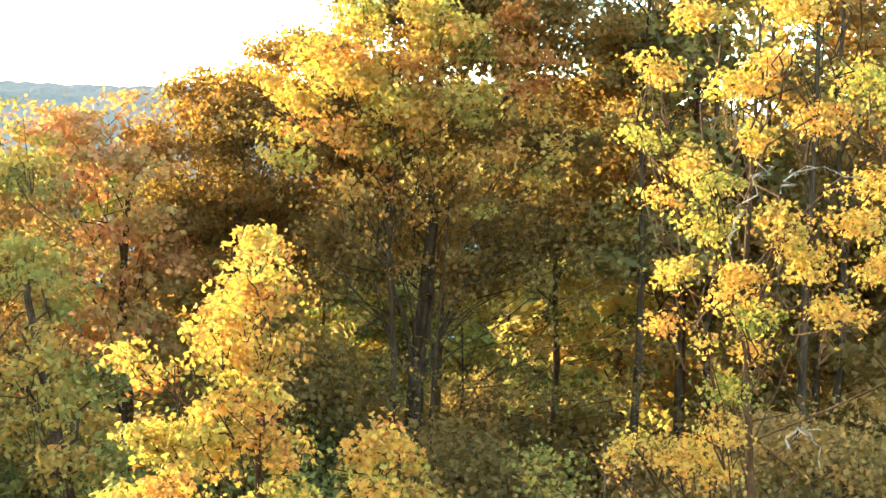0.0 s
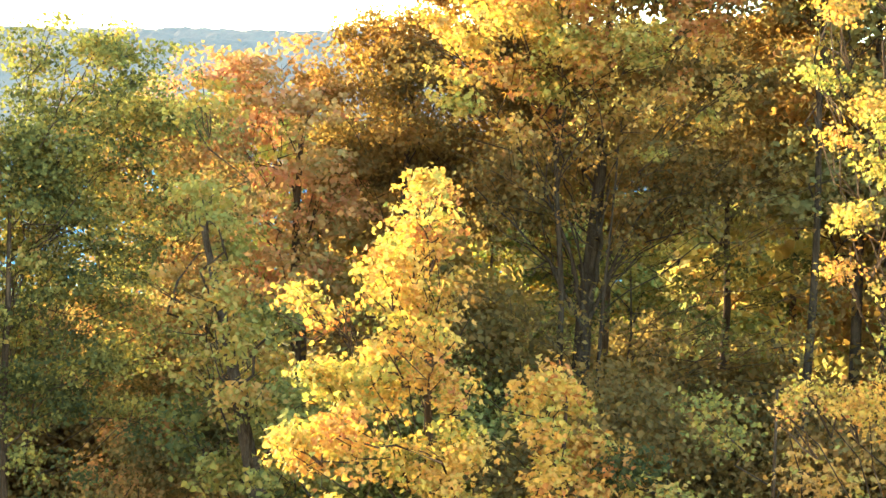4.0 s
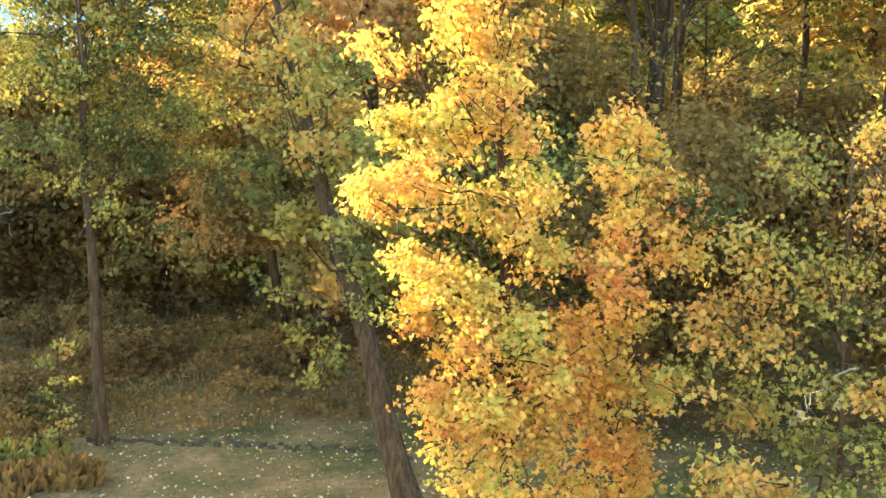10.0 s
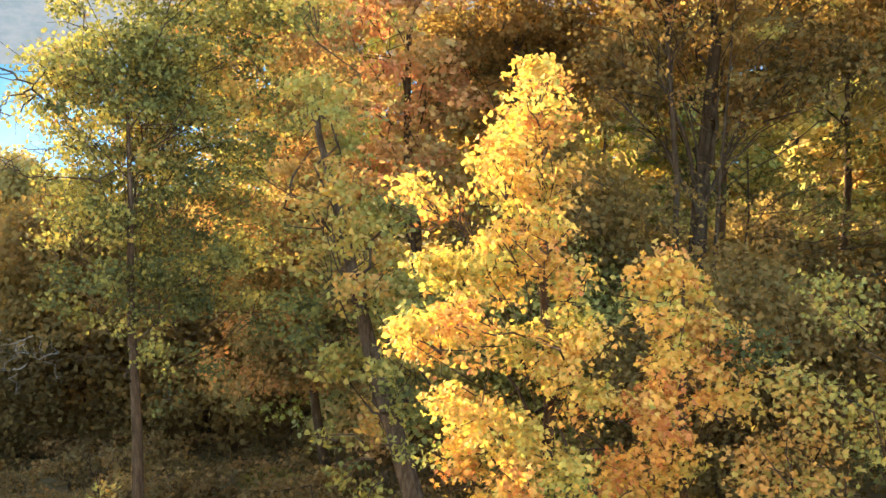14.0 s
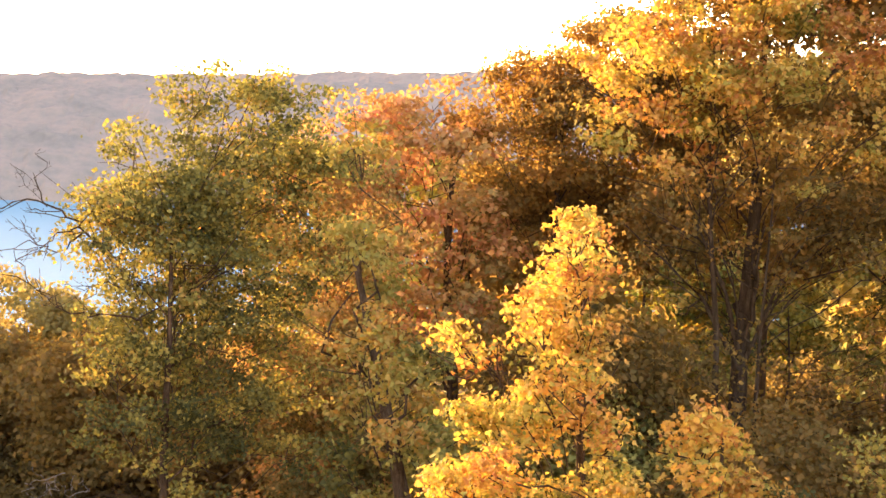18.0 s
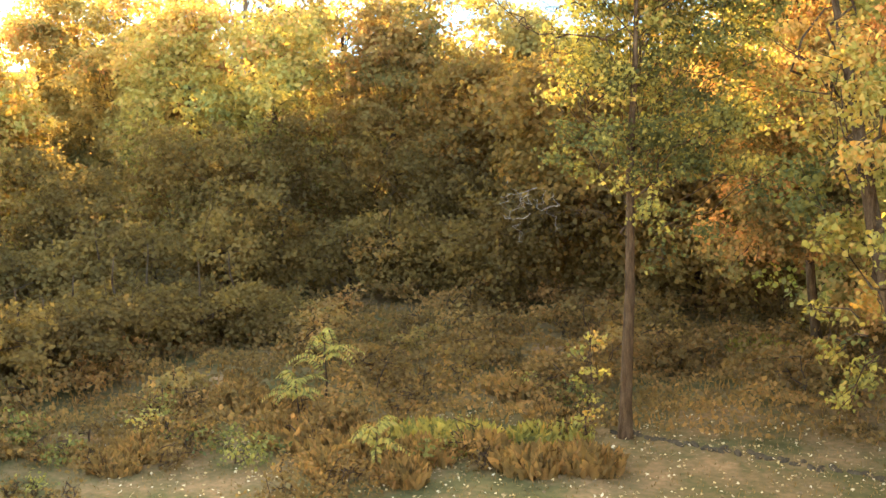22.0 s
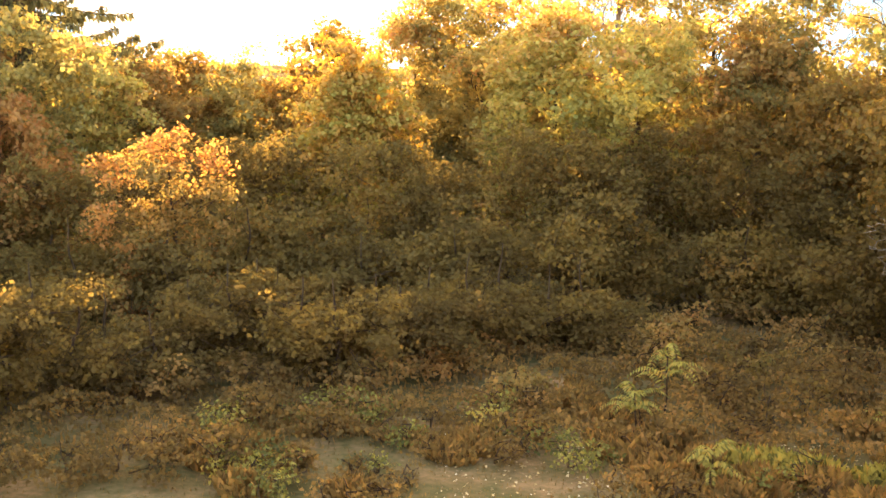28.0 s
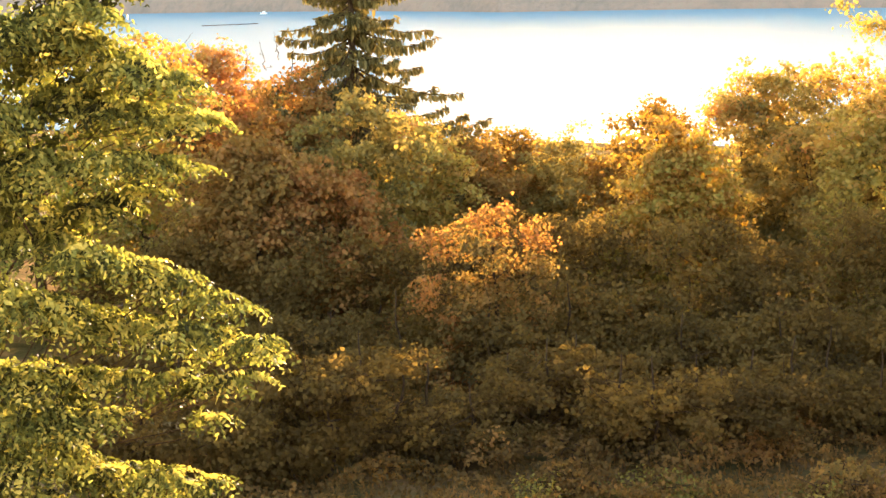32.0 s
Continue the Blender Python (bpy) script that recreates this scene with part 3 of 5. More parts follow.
tree("young_maple", "thin yellow-green maple sprays behind dark trunks", on_ground(1.0, 26.5), at(1.0, 26.5, high(-5.0, 26.5)),
     seen_clumps(26.5, ((-2.8, -5.4, 0.7), (-1.0, -4.6, 1.0), (0.6, -5.6, 0.9), (2.0, -4.6, 1.0), (3.6, -5.8, 0.9), (5.2, -5.0, 1.0), (6.8, -6.2, 0.9), (2.4, -7.0, 0.9), (0.0, -7.2, 0.8), (4.6, -8.0, 0.9), (-2.0, -7.0, 0.8), (6.2, -9.0, 0.7), (8.2, -5.0, 0.9), (8.6, -7.8, 0.9)), 1.0),
     0.09, ASHEN, girth=0.05, density=1.0, tone=0.4, vary=0.4, shape="mid", limbs=9, spread=0.2, per=5)
tree("maple_tree", "rust and green maple in front of the far ridge", on_ground(-13.5, 25), at(-13.5, 25, high(1.0, 23)),
     round_crown(-15.4, 25, 4.9, 4.0, -0.6, 72, 0.8, seed=31), 0.13, RUST, shape="far", girth=0.16, density=0.95, tone=0.4, vary=0.35, grade=0.3, limbs=10, spread=0.17)
# this crown and the hanging sprays after it have shade in their leaf colour
SHOULDER = ((-12.0, 3.4, 1.2), (-10.6, 4.0, 1.3), (-9.2, 4.6, 1.3), (-7.8, 5.5, 1.3), (-6.2, 6.4, 1.3), (-12.8, 1.8, 1.3), (-11.2, 2.0, 1.5), (-9.4, 2.6, 1.6), (-7.4, 3.3, 1.7), (-5.6, 4.4, 1.6), (-12.4, -0.2, 1.5), (-10.4, 0.2, 1.6), (-8.4, 0.8, 1.7), (-6.4, 1.4, 1.7), (-11.2, -1.8, 1.5), (-9.0, -1.2, 1.6), (-7.0, -0.6, 1.6))
tree("maple_tree", "maple in painted-shade brown filling the wood's edge before the ridge", on_ground(-9.0, 25.5), at(-8.8, 25.5, high(3.0, 25.5)), seen_clumps(25.0, SHOULDER, 0.9, 41) + seen_clumps(26.3, tuple((a + 0.7, e - 0.3, r) for a, e, r in SHOULDER), 0.5, 43), 0.10, BROWN, girth=0.14, density=1.7, shape="far", tone=0.75, vary=0.4, grade=0.4, limbs=9, spread=0.18)
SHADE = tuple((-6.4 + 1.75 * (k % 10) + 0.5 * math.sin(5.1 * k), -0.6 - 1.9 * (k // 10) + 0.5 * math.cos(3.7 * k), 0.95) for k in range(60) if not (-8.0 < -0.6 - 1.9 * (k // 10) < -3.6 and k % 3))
tree("maple_tree", "maple with thin hanging sprays in painted-shade brown under the tall ones", on_ground(-0.2, 23.2), at(0.2, 22.6, high(1.0, 22.6)), seen_clumps(21.6, SHADE, 0.9, 51), 0.095, BROWN, girth=0.055, density=0.7, shape="far", tone=0.55, vary=0.4, limbs=10, spread=0.2, per=8)
# trees in BROWN have the dark of the wood painted into their leaves
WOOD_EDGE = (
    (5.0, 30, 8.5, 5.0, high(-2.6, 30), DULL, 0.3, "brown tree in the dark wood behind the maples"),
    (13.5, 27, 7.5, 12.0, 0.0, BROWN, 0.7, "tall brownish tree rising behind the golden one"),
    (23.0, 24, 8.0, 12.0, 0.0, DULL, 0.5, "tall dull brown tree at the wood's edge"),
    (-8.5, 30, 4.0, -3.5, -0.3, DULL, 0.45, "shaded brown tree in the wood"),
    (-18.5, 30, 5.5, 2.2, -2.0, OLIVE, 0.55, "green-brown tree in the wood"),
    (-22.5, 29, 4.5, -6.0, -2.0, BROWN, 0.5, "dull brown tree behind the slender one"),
    (11.0, 19, 5.0, -9.0, 0.0, BROWN, 0.5, "young tree with shade painted into its leaves under the golden maple"),
    (0.5, 19.5, 6.5, -8.6, 0.0, BROWN, 0.5, "young tree with shade painted into its leaves behind the golden maple"),
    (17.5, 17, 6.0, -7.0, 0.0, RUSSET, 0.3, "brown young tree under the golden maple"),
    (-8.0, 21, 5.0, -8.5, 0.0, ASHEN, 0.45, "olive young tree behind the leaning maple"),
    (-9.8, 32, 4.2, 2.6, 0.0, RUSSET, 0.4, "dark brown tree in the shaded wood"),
    (-7.0, 22.5, 3.2, -4.5, 0.0, BROWN, 0.4, "young tree in painted-shade brown in the wood"),
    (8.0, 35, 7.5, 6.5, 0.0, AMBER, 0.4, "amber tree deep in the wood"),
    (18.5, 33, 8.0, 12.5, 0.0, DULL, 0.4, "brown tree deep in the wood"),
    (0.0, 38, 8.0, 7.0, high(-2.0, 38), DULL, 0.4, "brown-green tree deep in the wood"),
    (16.2, 24, 5.0, 3.0, 0.0, BROWN, 0.5, "tree in painted-shade brown behind the sparse golden one"),
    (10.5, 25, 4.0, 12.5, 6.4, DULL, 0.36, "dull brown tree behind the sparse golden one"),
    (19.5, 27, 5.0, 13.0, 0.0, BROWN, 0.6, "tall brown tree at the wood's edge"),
    (-6.5, 36, 4.0, 0.5, high(-3.0, 36), BROWN, 0.5, "tree in painted-shade brown deep in the wood"),
    (1.0, 26, 4.6, -8.6, 0.0, BROWN, 0.5, "young tree in painted-shade brown in the wood"),
    (7.0, 26, 4.6, -8.2, 0.0, BROWN, 0.5, "young tree in painted-shade brown in the wood"),
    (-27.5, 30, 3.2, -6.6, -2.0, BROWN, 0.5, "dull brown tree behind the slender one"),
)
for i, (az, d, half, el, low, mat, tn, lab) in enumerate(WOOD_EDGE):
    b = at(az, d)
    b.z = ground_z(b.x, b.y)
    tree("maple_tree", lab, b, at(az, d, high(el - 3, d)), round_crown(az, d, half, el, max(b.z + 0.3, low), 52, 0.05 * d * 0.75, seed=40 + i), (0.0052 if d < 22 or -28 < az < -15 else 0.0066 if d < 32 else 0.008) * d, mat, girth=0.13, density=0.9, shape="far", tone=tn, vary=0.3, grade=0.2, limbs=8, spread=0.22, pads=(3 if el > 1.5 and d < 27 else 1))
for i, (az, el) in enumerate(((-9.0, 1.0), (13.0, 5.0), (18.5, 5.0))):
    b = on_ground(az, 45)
    tree("maple_tree", "tree in painted-shade brown far back in the wood", b, at(az, 45, high(el - 4, 45)), round_crown(az, 45, 4.6, el, b.z + 0.3, 46, 1.5, seed=140 + i), 0.34, BROWN, girth=0.18, density=0.85, shape="far", tone=0.5, vary=0.3, limbs=5, spread=0.4, group="shaded wood", pads=1)

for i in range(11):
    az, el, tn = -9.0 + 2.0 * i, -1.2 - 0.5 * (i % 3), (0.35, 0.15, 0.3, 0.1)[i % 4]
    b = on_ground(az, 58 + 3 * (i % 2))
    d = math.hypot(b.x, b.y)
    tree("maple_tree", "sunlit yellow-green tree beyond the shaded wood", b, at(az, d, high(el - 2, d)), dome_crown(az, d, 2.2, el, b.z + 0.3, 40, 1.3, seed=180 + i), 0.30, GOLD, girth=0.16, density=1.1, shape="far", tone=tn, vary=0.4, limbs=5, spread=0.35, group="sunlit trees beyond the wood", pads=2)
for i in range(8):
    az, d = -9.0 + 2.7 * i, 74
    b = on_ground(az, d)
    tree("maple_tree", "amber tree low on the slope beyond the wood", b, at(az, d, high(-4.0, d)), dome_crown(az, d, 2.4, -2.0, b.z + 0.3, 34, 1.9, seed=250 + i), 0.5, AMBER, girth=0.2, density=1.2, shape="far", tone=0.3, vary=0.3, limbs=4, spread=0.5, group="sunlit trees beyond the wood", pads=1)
# young trees whose leaf colour carries the deep shade of the wood
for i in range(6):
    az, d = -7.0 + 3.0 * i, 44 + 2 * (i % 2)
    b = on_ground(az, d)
    tree("understorey_tree", "young tree with deep shade put into its brown leaf colour", b, at(az, d, b.z + 2.5), round_crown(az, d, 2.4, -6.6 - 0.7 * (i % 3), b.z + 0.2, 24, 1.0, seed=220 + i), 0.22, BROWN, girth=0.07, density=0.8, shape="far", tone=0.4, vary=0.3, limbs=4, spread=0.3, group="understorey in the shaded wood", pads=2)

# slender grey trunks in the wood, leafy only above
for k, (a0, a1, d) in enumerate(((9.0, 8.2, 23.5), (11.9, 11.1, 24.5), (15.9, 15.3, 22.0), (17.1, 16.3, 23.0))):
    sprays = tuple((a1 + (a0 - a1) * q + 1.1 * math.sin(7.3 * i + k), 12.5 - 11.0 * q, 0.55) for i, q in enumerate((0.0, 0.1, 0.2, 0.32, 0.44, 0.56, 0.7, 0.85)))
    tree("slender_maple", "slender shaded maple with a bare grey-brown trunk", on_ground(a0, d), at(a1, d, high(12.5, d)), seen_clumps(d, sprays, 0.5, 30 + k), 0.11, (GOLD, RUSSET)[k % 2], girth=0.095, density=1.1, shape="mid", tone=0.5, vary=0.4, limbs=8, spread=0.12, per=8, group="slender trunks in the wood", pads=3)
RIGHT_CROWN = ((13.2, 6.0, 1.5), (10.5, 8.0, 1.4), (15.6, 4.4, 1.5), (17.5, 5.6, 1.5), (12.9, 3.2, 1.2), (10.4, 2.1, 1.1), (9.3, 0.4, 0.9), (11.3, -1.0, 1.4), (14.5, -0.3, 1.4), (12.6, -3.3, 1.6), (10.2, -3.0, 1.1), (15.3, -1.9, 1.4), (13.3, -4.2, 1.2), (11.5, -5.5, 0.6),
               (13.7, -5.6, 0.8), (9.8, -4.7, 0.9), (17.0, 0.3, 1.4), (8.2, 3.2, 1.0), (8.7, -10.1, 1.0), (10.1, -10.2, 1.3), (11.6, -10.5, 1.4), (8.0, -11.1, 0.6), (18.0, 1.5, 1.2), (16.8, -4.0, 1.4), (14.2, 8.6, 1.5), (8.5, 5.9, 1.2), (19.0, -2.0, 1.5), (20.0, 4.0, 1.8), (12.8, -7.2, 1.3), (12.2, -9.0, 1.0), (11.8, 5.0, 1.2), (11.4, 1.0, 1.1))
right_maple = tree("maple_tree", "golden maple with sparse sprays over dark trunks", on_ground(14.5, 10.2), at(13.0, 9.8, high(10, 9.7)),
     seen_clumps(9.4, tuple((a, e, 0.85 * r) for a, e, r in RIGHT_CROWN), 0.45, 8), 0.034, GOLD, girth=0.05, density=1.45, shape="maple", tone=0.5, vary=0.42, limbs=10, spread=0.085, per=12)
LOW_RIGHT = ((2.2, -14.0, 1.9), (4.7, -15.0, 2.0), (7.3, -16.6, 1.8), (3.7, -17.5, 1.6), (3.3, -19.9, 1.1), (4.5, -21.5, 1.1), (4.1, -22.8, 0.9), (7.4, -17.7, 1.4), (9.9, -18.3, 1.1), (11.8, -18.3, 1.1), (10.7, -15.1, 1.2), (9.1, -13.4, 1.6), (14.0, -14.0, 2.2), (13.0, -17.5, 1.6), (5.5, -11.5, 1.6))
tree("young_maple", "young brownish maple with thin sparse leaves in shade", on_ground(8.0, 12.6), at(7.5, 12.4, high(-10, 12.4)),
     seen_clumps(12.2, LOW_RIGHT, 0.5, 9), 0.058, ASHEN, girth=0.05, density=0.95, shape="maple", tone=0.62, vary=0.5, limbs=9, spread=0.16, per=9)
FRONT = ((1.7, -26.3, 1.4), (2.9, -25.3, 1.7), (5.6, -26.0, 1.9), (8.3, -26.7, 2.1), (10.9, -27.4, 2.0), (4.5, -29.0, 2.2), (7.8, -29.6, 2.2), (1.2, -28.5, 1.6), (-1.5, -29.4, 1.4), (-0.9, -30.8, 1.4), (2.0, -32.0, 2.0), (6.0, -33.0, 2.2))
front_maple = tree("young_maple", "olive brown young maple crown below the balcony in shade", on_ground(4.5, 10.8), at(5.0, 10.8, high(-25.5, 10.6)),
     seen_clumps(10.5, FRONT, 0.4, 10), 0.064, ASHEN, girth=0.05, density=1.6, shape="maple", tone=0.5, vary=0.45, limbs=8, spread=0.13)
MID_FILL = ((2.5, -18.6, 1.5), (5.0, -19.5, 1.6), (7.5, -20.4, 1.6), (10.0, -20.8, 1.6), (12.5, -21.2, 1.8), (4.0, -22.8, 1.6), (7.0, -23.5, 1.8), (9.5, -23.8, 1.8), (12.0, -24.6, 1.8), (14.0, -26.8, 2.0), (1.0, -21.5, 1.3), (13.8, -29.5, 2.2), (10.5, -30.5, 2.2))
tree("young_maple", "olive brown young maple in shade beside the lawn", on_ground(8.6, 12.0), at(8.0, 11.8, high(-18.5, 11.8)), seen_clumps(11.7, MID_FILL, 0.4, 21), 0.066, ASHEN, girth=0.045, density=1.2, shape="maple", tone=0.66, vary=0.5, limbs=8, spread=0.13)
BUSH = ((-6.5, -29.5, 1.1), (-5.6, -29.0, 1.1), (-7.1, -31.1, 1.3), (-4.8, -30.9, 1.3), (-3.7, -30.4, 1.1), (-8.0, -31.6, 0.9), (-3.1, -31.8, 1.2))
tree("bush", "leafy yellow-green bush below the golden maple", on_ground(-5.5, 10.4), at(-5.5, 10.4, high(-30, 10.4)),
     seen_clumps(10.4, BUSH, 0.25, 12), 0.07, OLIVE, girth=0.03, density=2.2, shape="oval", tone=0.42, vary=0.3, limbs=5, spread=0.1, category="bush")

# ---- trees on the slope above the lake ----
SLOPE = (
    (-38.0, 40, 3.0, -2.65, DULL, 0.34, "broad rounded amber-brown tree in dark shade on the slope"),
    (-33.9, 38, 2.8, -3.55, DULL, 0.15, "olive rounded tree beside the lake gap"),
    (-30.1, 36, 2.1, -5.4, DULL, 0.40, "brownish rounded tree beside the lake gap"),
    (-36.0, 36, 2.6, -5.4, RUSSET, 0.35, "brown rounded tree in front of the broad one"),
    (-32.0, 34, 2.4, -7.2, BROWN, 0.55, "dark brown rounded tree in shade on the slope"),
    (-41.0, 36, 2.7, -5.4, AMBER, 0.25, "amber-brown tree round the tall bare trunk"),
    (-44.6, 38, 2.8, -4.6, AMBER, 0.30, "amber tree beside the tall bare trunk"),
    (-46.6, 42, 2.2, -3.6, DULL, 0.5, "tree with sunlit rim above the lake"),
    (-48.5, 44, 2.4, -4.0, DULL, 0.3, "green-yellow tree with sunlit rim above the lake"),
    (-50.7, 44, 2.0, -4.2, DULL, 0.5, "rounded tree with sunlit rim above the lake"),
    (-54.6, 43, 2.6, -5.5, BROWN, 0.6, "tree with hazy rim in the glare"),
    (-53.7, 36, 2.7, -6.4, ASHEN, 0.75, "rounded tree with bright yellow top"),
    (-58.2, 43, 2.8, -6.8, DULL, 0.25, "low dark tree in front of the glare"),
    (-60.6, 44, 2.2, -6.6, BROWN, 0.6, "low brown tree in front of the glare"),
    (-62.6, 41, 2.4, -6.5, RUSSET, 0.4, "brown tree below the spruce"),
    (-64.9, 39, 2.3, -6.0, AMBER, 0.35, "brown-green tree below the spruce"),
    (-67.3, 36, 2.6, -4.6, DULL, 0.15, "olive-brown tree in front of the spruce"),
    (-68.9, 34, 2.6, -7.4, RUSSET, 0.75, "orange-brown tree below the spruce"),
    (-70.0, 40, 2.2, -3.4, RUSSET, 0.6, "orange-brown tree beside the spruce"),
    (-71.9, 34, 2.0, -6.2, RUSSET, 0.4, "yellow-brown tree among the orange ones"),
    (-73.8, 42, 2.4, -2.1, RUST, 0.5, "rust coloured tree against the lake"),
    (-76.5, 38, 3.0, -1.7, AMBER, 0.4, "amber tree against the lake"),
    (-81.0, 39, 4.0, -0.8, OLIVE, 0.4, "dark tree on the slope"),
    (-87.0, 36, 5.0, -0.5, OLIVE, 0.3, "dark tree on the slope"),
)
FILL = "dark brown tree low on the slope behind the others"
SLOPE += tuple((az, 47, 3.3, el, m, 0.45, FILL) for az, el, m in ((-34.5, -6.4, BROWN), (-40.5, -5.2, BROWN), (-45.0, -6.0, RUSSET), (-48.6, -6.4, BROWN), (-66.0, -6.8, BROWN), (-71.6, -4.2, BROWN), (-76.0, -3.0, BROWN)))
for i, (az, d, half, el, mat, tn, lab) in enumerate(SLOPE):
    b = on_ground(az, d)
    far = lab == FILL
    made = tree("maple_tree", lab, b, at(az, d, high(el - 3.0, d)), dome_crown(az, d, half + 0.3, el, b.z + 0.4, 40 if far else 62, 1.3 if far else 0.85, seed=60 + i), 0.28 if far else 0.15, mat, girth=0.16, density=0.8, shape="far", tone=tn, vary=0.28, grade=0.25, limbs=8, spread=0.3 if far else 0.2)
    if az == -70.0:
        rust_tree = made
b = at(-42.4, 42)
b.z = ground_z(b.x, b.y)
tree("tall_tree", "tall open tree with bare grey trunk and thin crown", b, at(-42.0, 42, high(-1.2, 42)),
     round_crown(-42.4, 42, 4.3, 0.5, high(-5.5, 42), 84, 0.5, seed=77, shoulder=0.5) + seen_clumps(42, ((-44.5, -5.8, 1.2), (-41.0, -6.5, 1.2), (-39.0, -6.0, 1.2)), 1.0, 14),
     0.13, AMBER, bark=PALE_BARK, girth=0.15, density=0.75, shape="far", tone=0.35, vary=0.3, limbs=16, spread=0.25, per=8, pads=2)
b = at(-61.4, 29.2)
b.z = ground_z(b.x, b.y)
tree("maple_tree", "small orange maple glowing among dark trees", b, at(-61.5, 29.2, high(-11.5, 29.2)),
     seen_clumps(29.0, ((-61.3, -10.4, 1.2), (-60.1, -11.4, 1.2), (-59.6, -12.9, 1.0), (-62.1, -12.1, 1.2), (-60.9, -13.6, 1.2), (-62.6, -13.6, 1.2), (-63.8, -11.6, 1.2), (-61.9, -14.6, 1.0), (-63.2, -15.2, 1.2), (-60.3, -15.2, 1.1), (-61.0, -12.2, 1.3), (-62.4, -10.9, 1.0), (-64.2, -13.4, 1.1), (-59.0, -14.4, 0.9), (-61.0, -16.8, 1.3), (-62.6, -17.0, 1.3), (-59.8, -16.8, 1.2), (-64.0, -16.4, 1.2), (-61.6, -18.4, 1.2)), 0.6, 15),
     0.11, RUSSET, girth=0.08, density=1.3, shape="far", tone=0.55, vary=0.35, limbs=7, spread=0.2)
# dark leaf tones stand in for the shade under the tall crowns
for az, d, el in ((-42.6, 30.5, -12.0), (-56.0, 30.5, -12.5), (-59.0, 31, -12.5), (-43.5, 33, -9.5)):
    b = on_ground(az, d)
    tree("understorey_tree", "young tree with deep shade put into its brown leaf colour", b, at(az, d, b.z + 2.0), round_crown(az, d, 2.2, el, b.z + 0.1, 20, 0.75, seed=int(-az)), 0.14, BROWN, girth=0.05, density=0.8, shape="far", tone=0.4, vary=0.3, limbs=3, spread=0.22, group="understorey below the tall trees")
# understorey below the crowns, its deep shade put into the leaf tones
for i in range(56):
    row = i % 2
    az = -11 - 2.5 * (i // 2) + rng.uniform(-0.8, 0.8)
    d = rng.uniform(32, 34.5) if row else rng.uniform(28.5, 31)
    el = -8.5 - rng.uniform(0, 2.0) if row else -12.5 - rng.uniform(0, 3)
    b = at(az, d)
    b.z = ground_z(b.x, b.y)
    tree("understorey_tree", "young tree with deep shade put into its brown leaf colour", b, at(az, d, b.z + rng.uniform(1.5, 2.5)), round_crown(az, d, 2.4, el, b.z + 0.1, 17, 0.75, seed=100 + i), 0.125, BROWN, girth=0.05, density=0.6, shape="far", tone=(0.4, 0.25, 0.5)[i % 3], vary=0.14, limbs=3, spread=0.22, group="understorey below the tall trees")

# nearer row, tones lowered further to paint the shade
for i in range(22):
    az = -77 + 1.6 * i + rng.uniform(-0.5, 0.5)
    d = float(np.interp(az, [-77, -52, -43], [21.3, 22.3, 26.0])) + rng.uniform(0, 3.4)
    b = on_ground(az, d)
    tree("understorey_tree", "young tree with deep shade put into its brown leaf colour", b, b + Vector((0, 0, rng.uniform(1.5, 2.3))), round_crown(az, d, 3.0, -15.0 - rng.uniform(0, 4.0), b.z + 0.1, 17, 0.6, seed=300 + i), 0.105, BROWN, girth=0.05, density=0.7, shape="far", tone=(0.25, 0.1, 0.35)[i % 3], vary=0.12, limbs=3, spread=0.16, group="understorey below the tall trees", pads=2)

LOCUST_CROWN = ((-80.0, -1.7, 2.2), (-78.3, -2.6, 1.6), (-76.6, -3.4, 1.3), (-75.2, -3.9, 1.0), (-79.5, -4.6, 1.8), (-77.2, -5.0, 1.3), (-75.3, -5.4, 1.0), (-74.0, -5.6, 0.7), (-80.6, -7.2, 2.0), (-77.8, -7.1, 1.3), (-76.0, -7.3, 0.9), (-74.8, -7.5, 0.6),
                (-78.6, -9.0, 1.2), (-76.8, -8.5, 0.8), (-81.4, -10.0, 1.8), (-79.2, -11.0, 1.3), (-77.4, -11.6, 1.1), (-75.8, -12.4, 1.0), (-74.2, -13.2, 0.8), (-73.0, -13.8, 0.6), (-81.8, -12.8, 1.8), (-79.6, -13.6, 1.3), (-77.6, -14.0, 1.2), (-75.6, -14.6, 1.0), (-73.8, -15.0, 0.9),
                (-72.2, -15.2, 0.7), (-71.2, -15.5, 0.45), (-82.4, -15.6, 1.6), (-80.2, -16.0, 1.2), (-78.0, -16.2, 0.9), (-75.9, -16.5, 0.9), (-74.4, -16.8, 0.7), (-73.0, -16.6, 0.6), (-74.6, -18.2, 0.5), (-81.8, -19.0, 1.5), (-80.0, -19.8, 1.2), (-78.3, -20.2, 1.1), (-76.6, -20.6, 1.0), (-75.0, -21.0, 0.8),
                (-81.0, -22.2, 1.6), (-78.5, -22.8, 1.6), (-76.0, -22.8, 1.2), (-84.0, -5.0, 2.5), (-85.0, -12.0, 2.5), (-85.0, -18.0, 2.2), (-78.4, 0.2, 1.5), (-80.5, 1.4, 1.6), (-82.5, -1.5, 2.0), (-79.2, 2.6, 1.6), (-81.6, 4.2, 1.8), (-78.6, -1.0, 1.4), (-82.8, -8.2, 1.8), (-80.6, -17.8, 1.3), (-82.0, -17.4, 1.5), (-79.4, -17.6, 1.0), (-83.0, -21.0, 1.6), (-79.6, -24.4, 1.8), (-76.6, -24.6, 1.4), (-82.6, -24.0, 1.8))


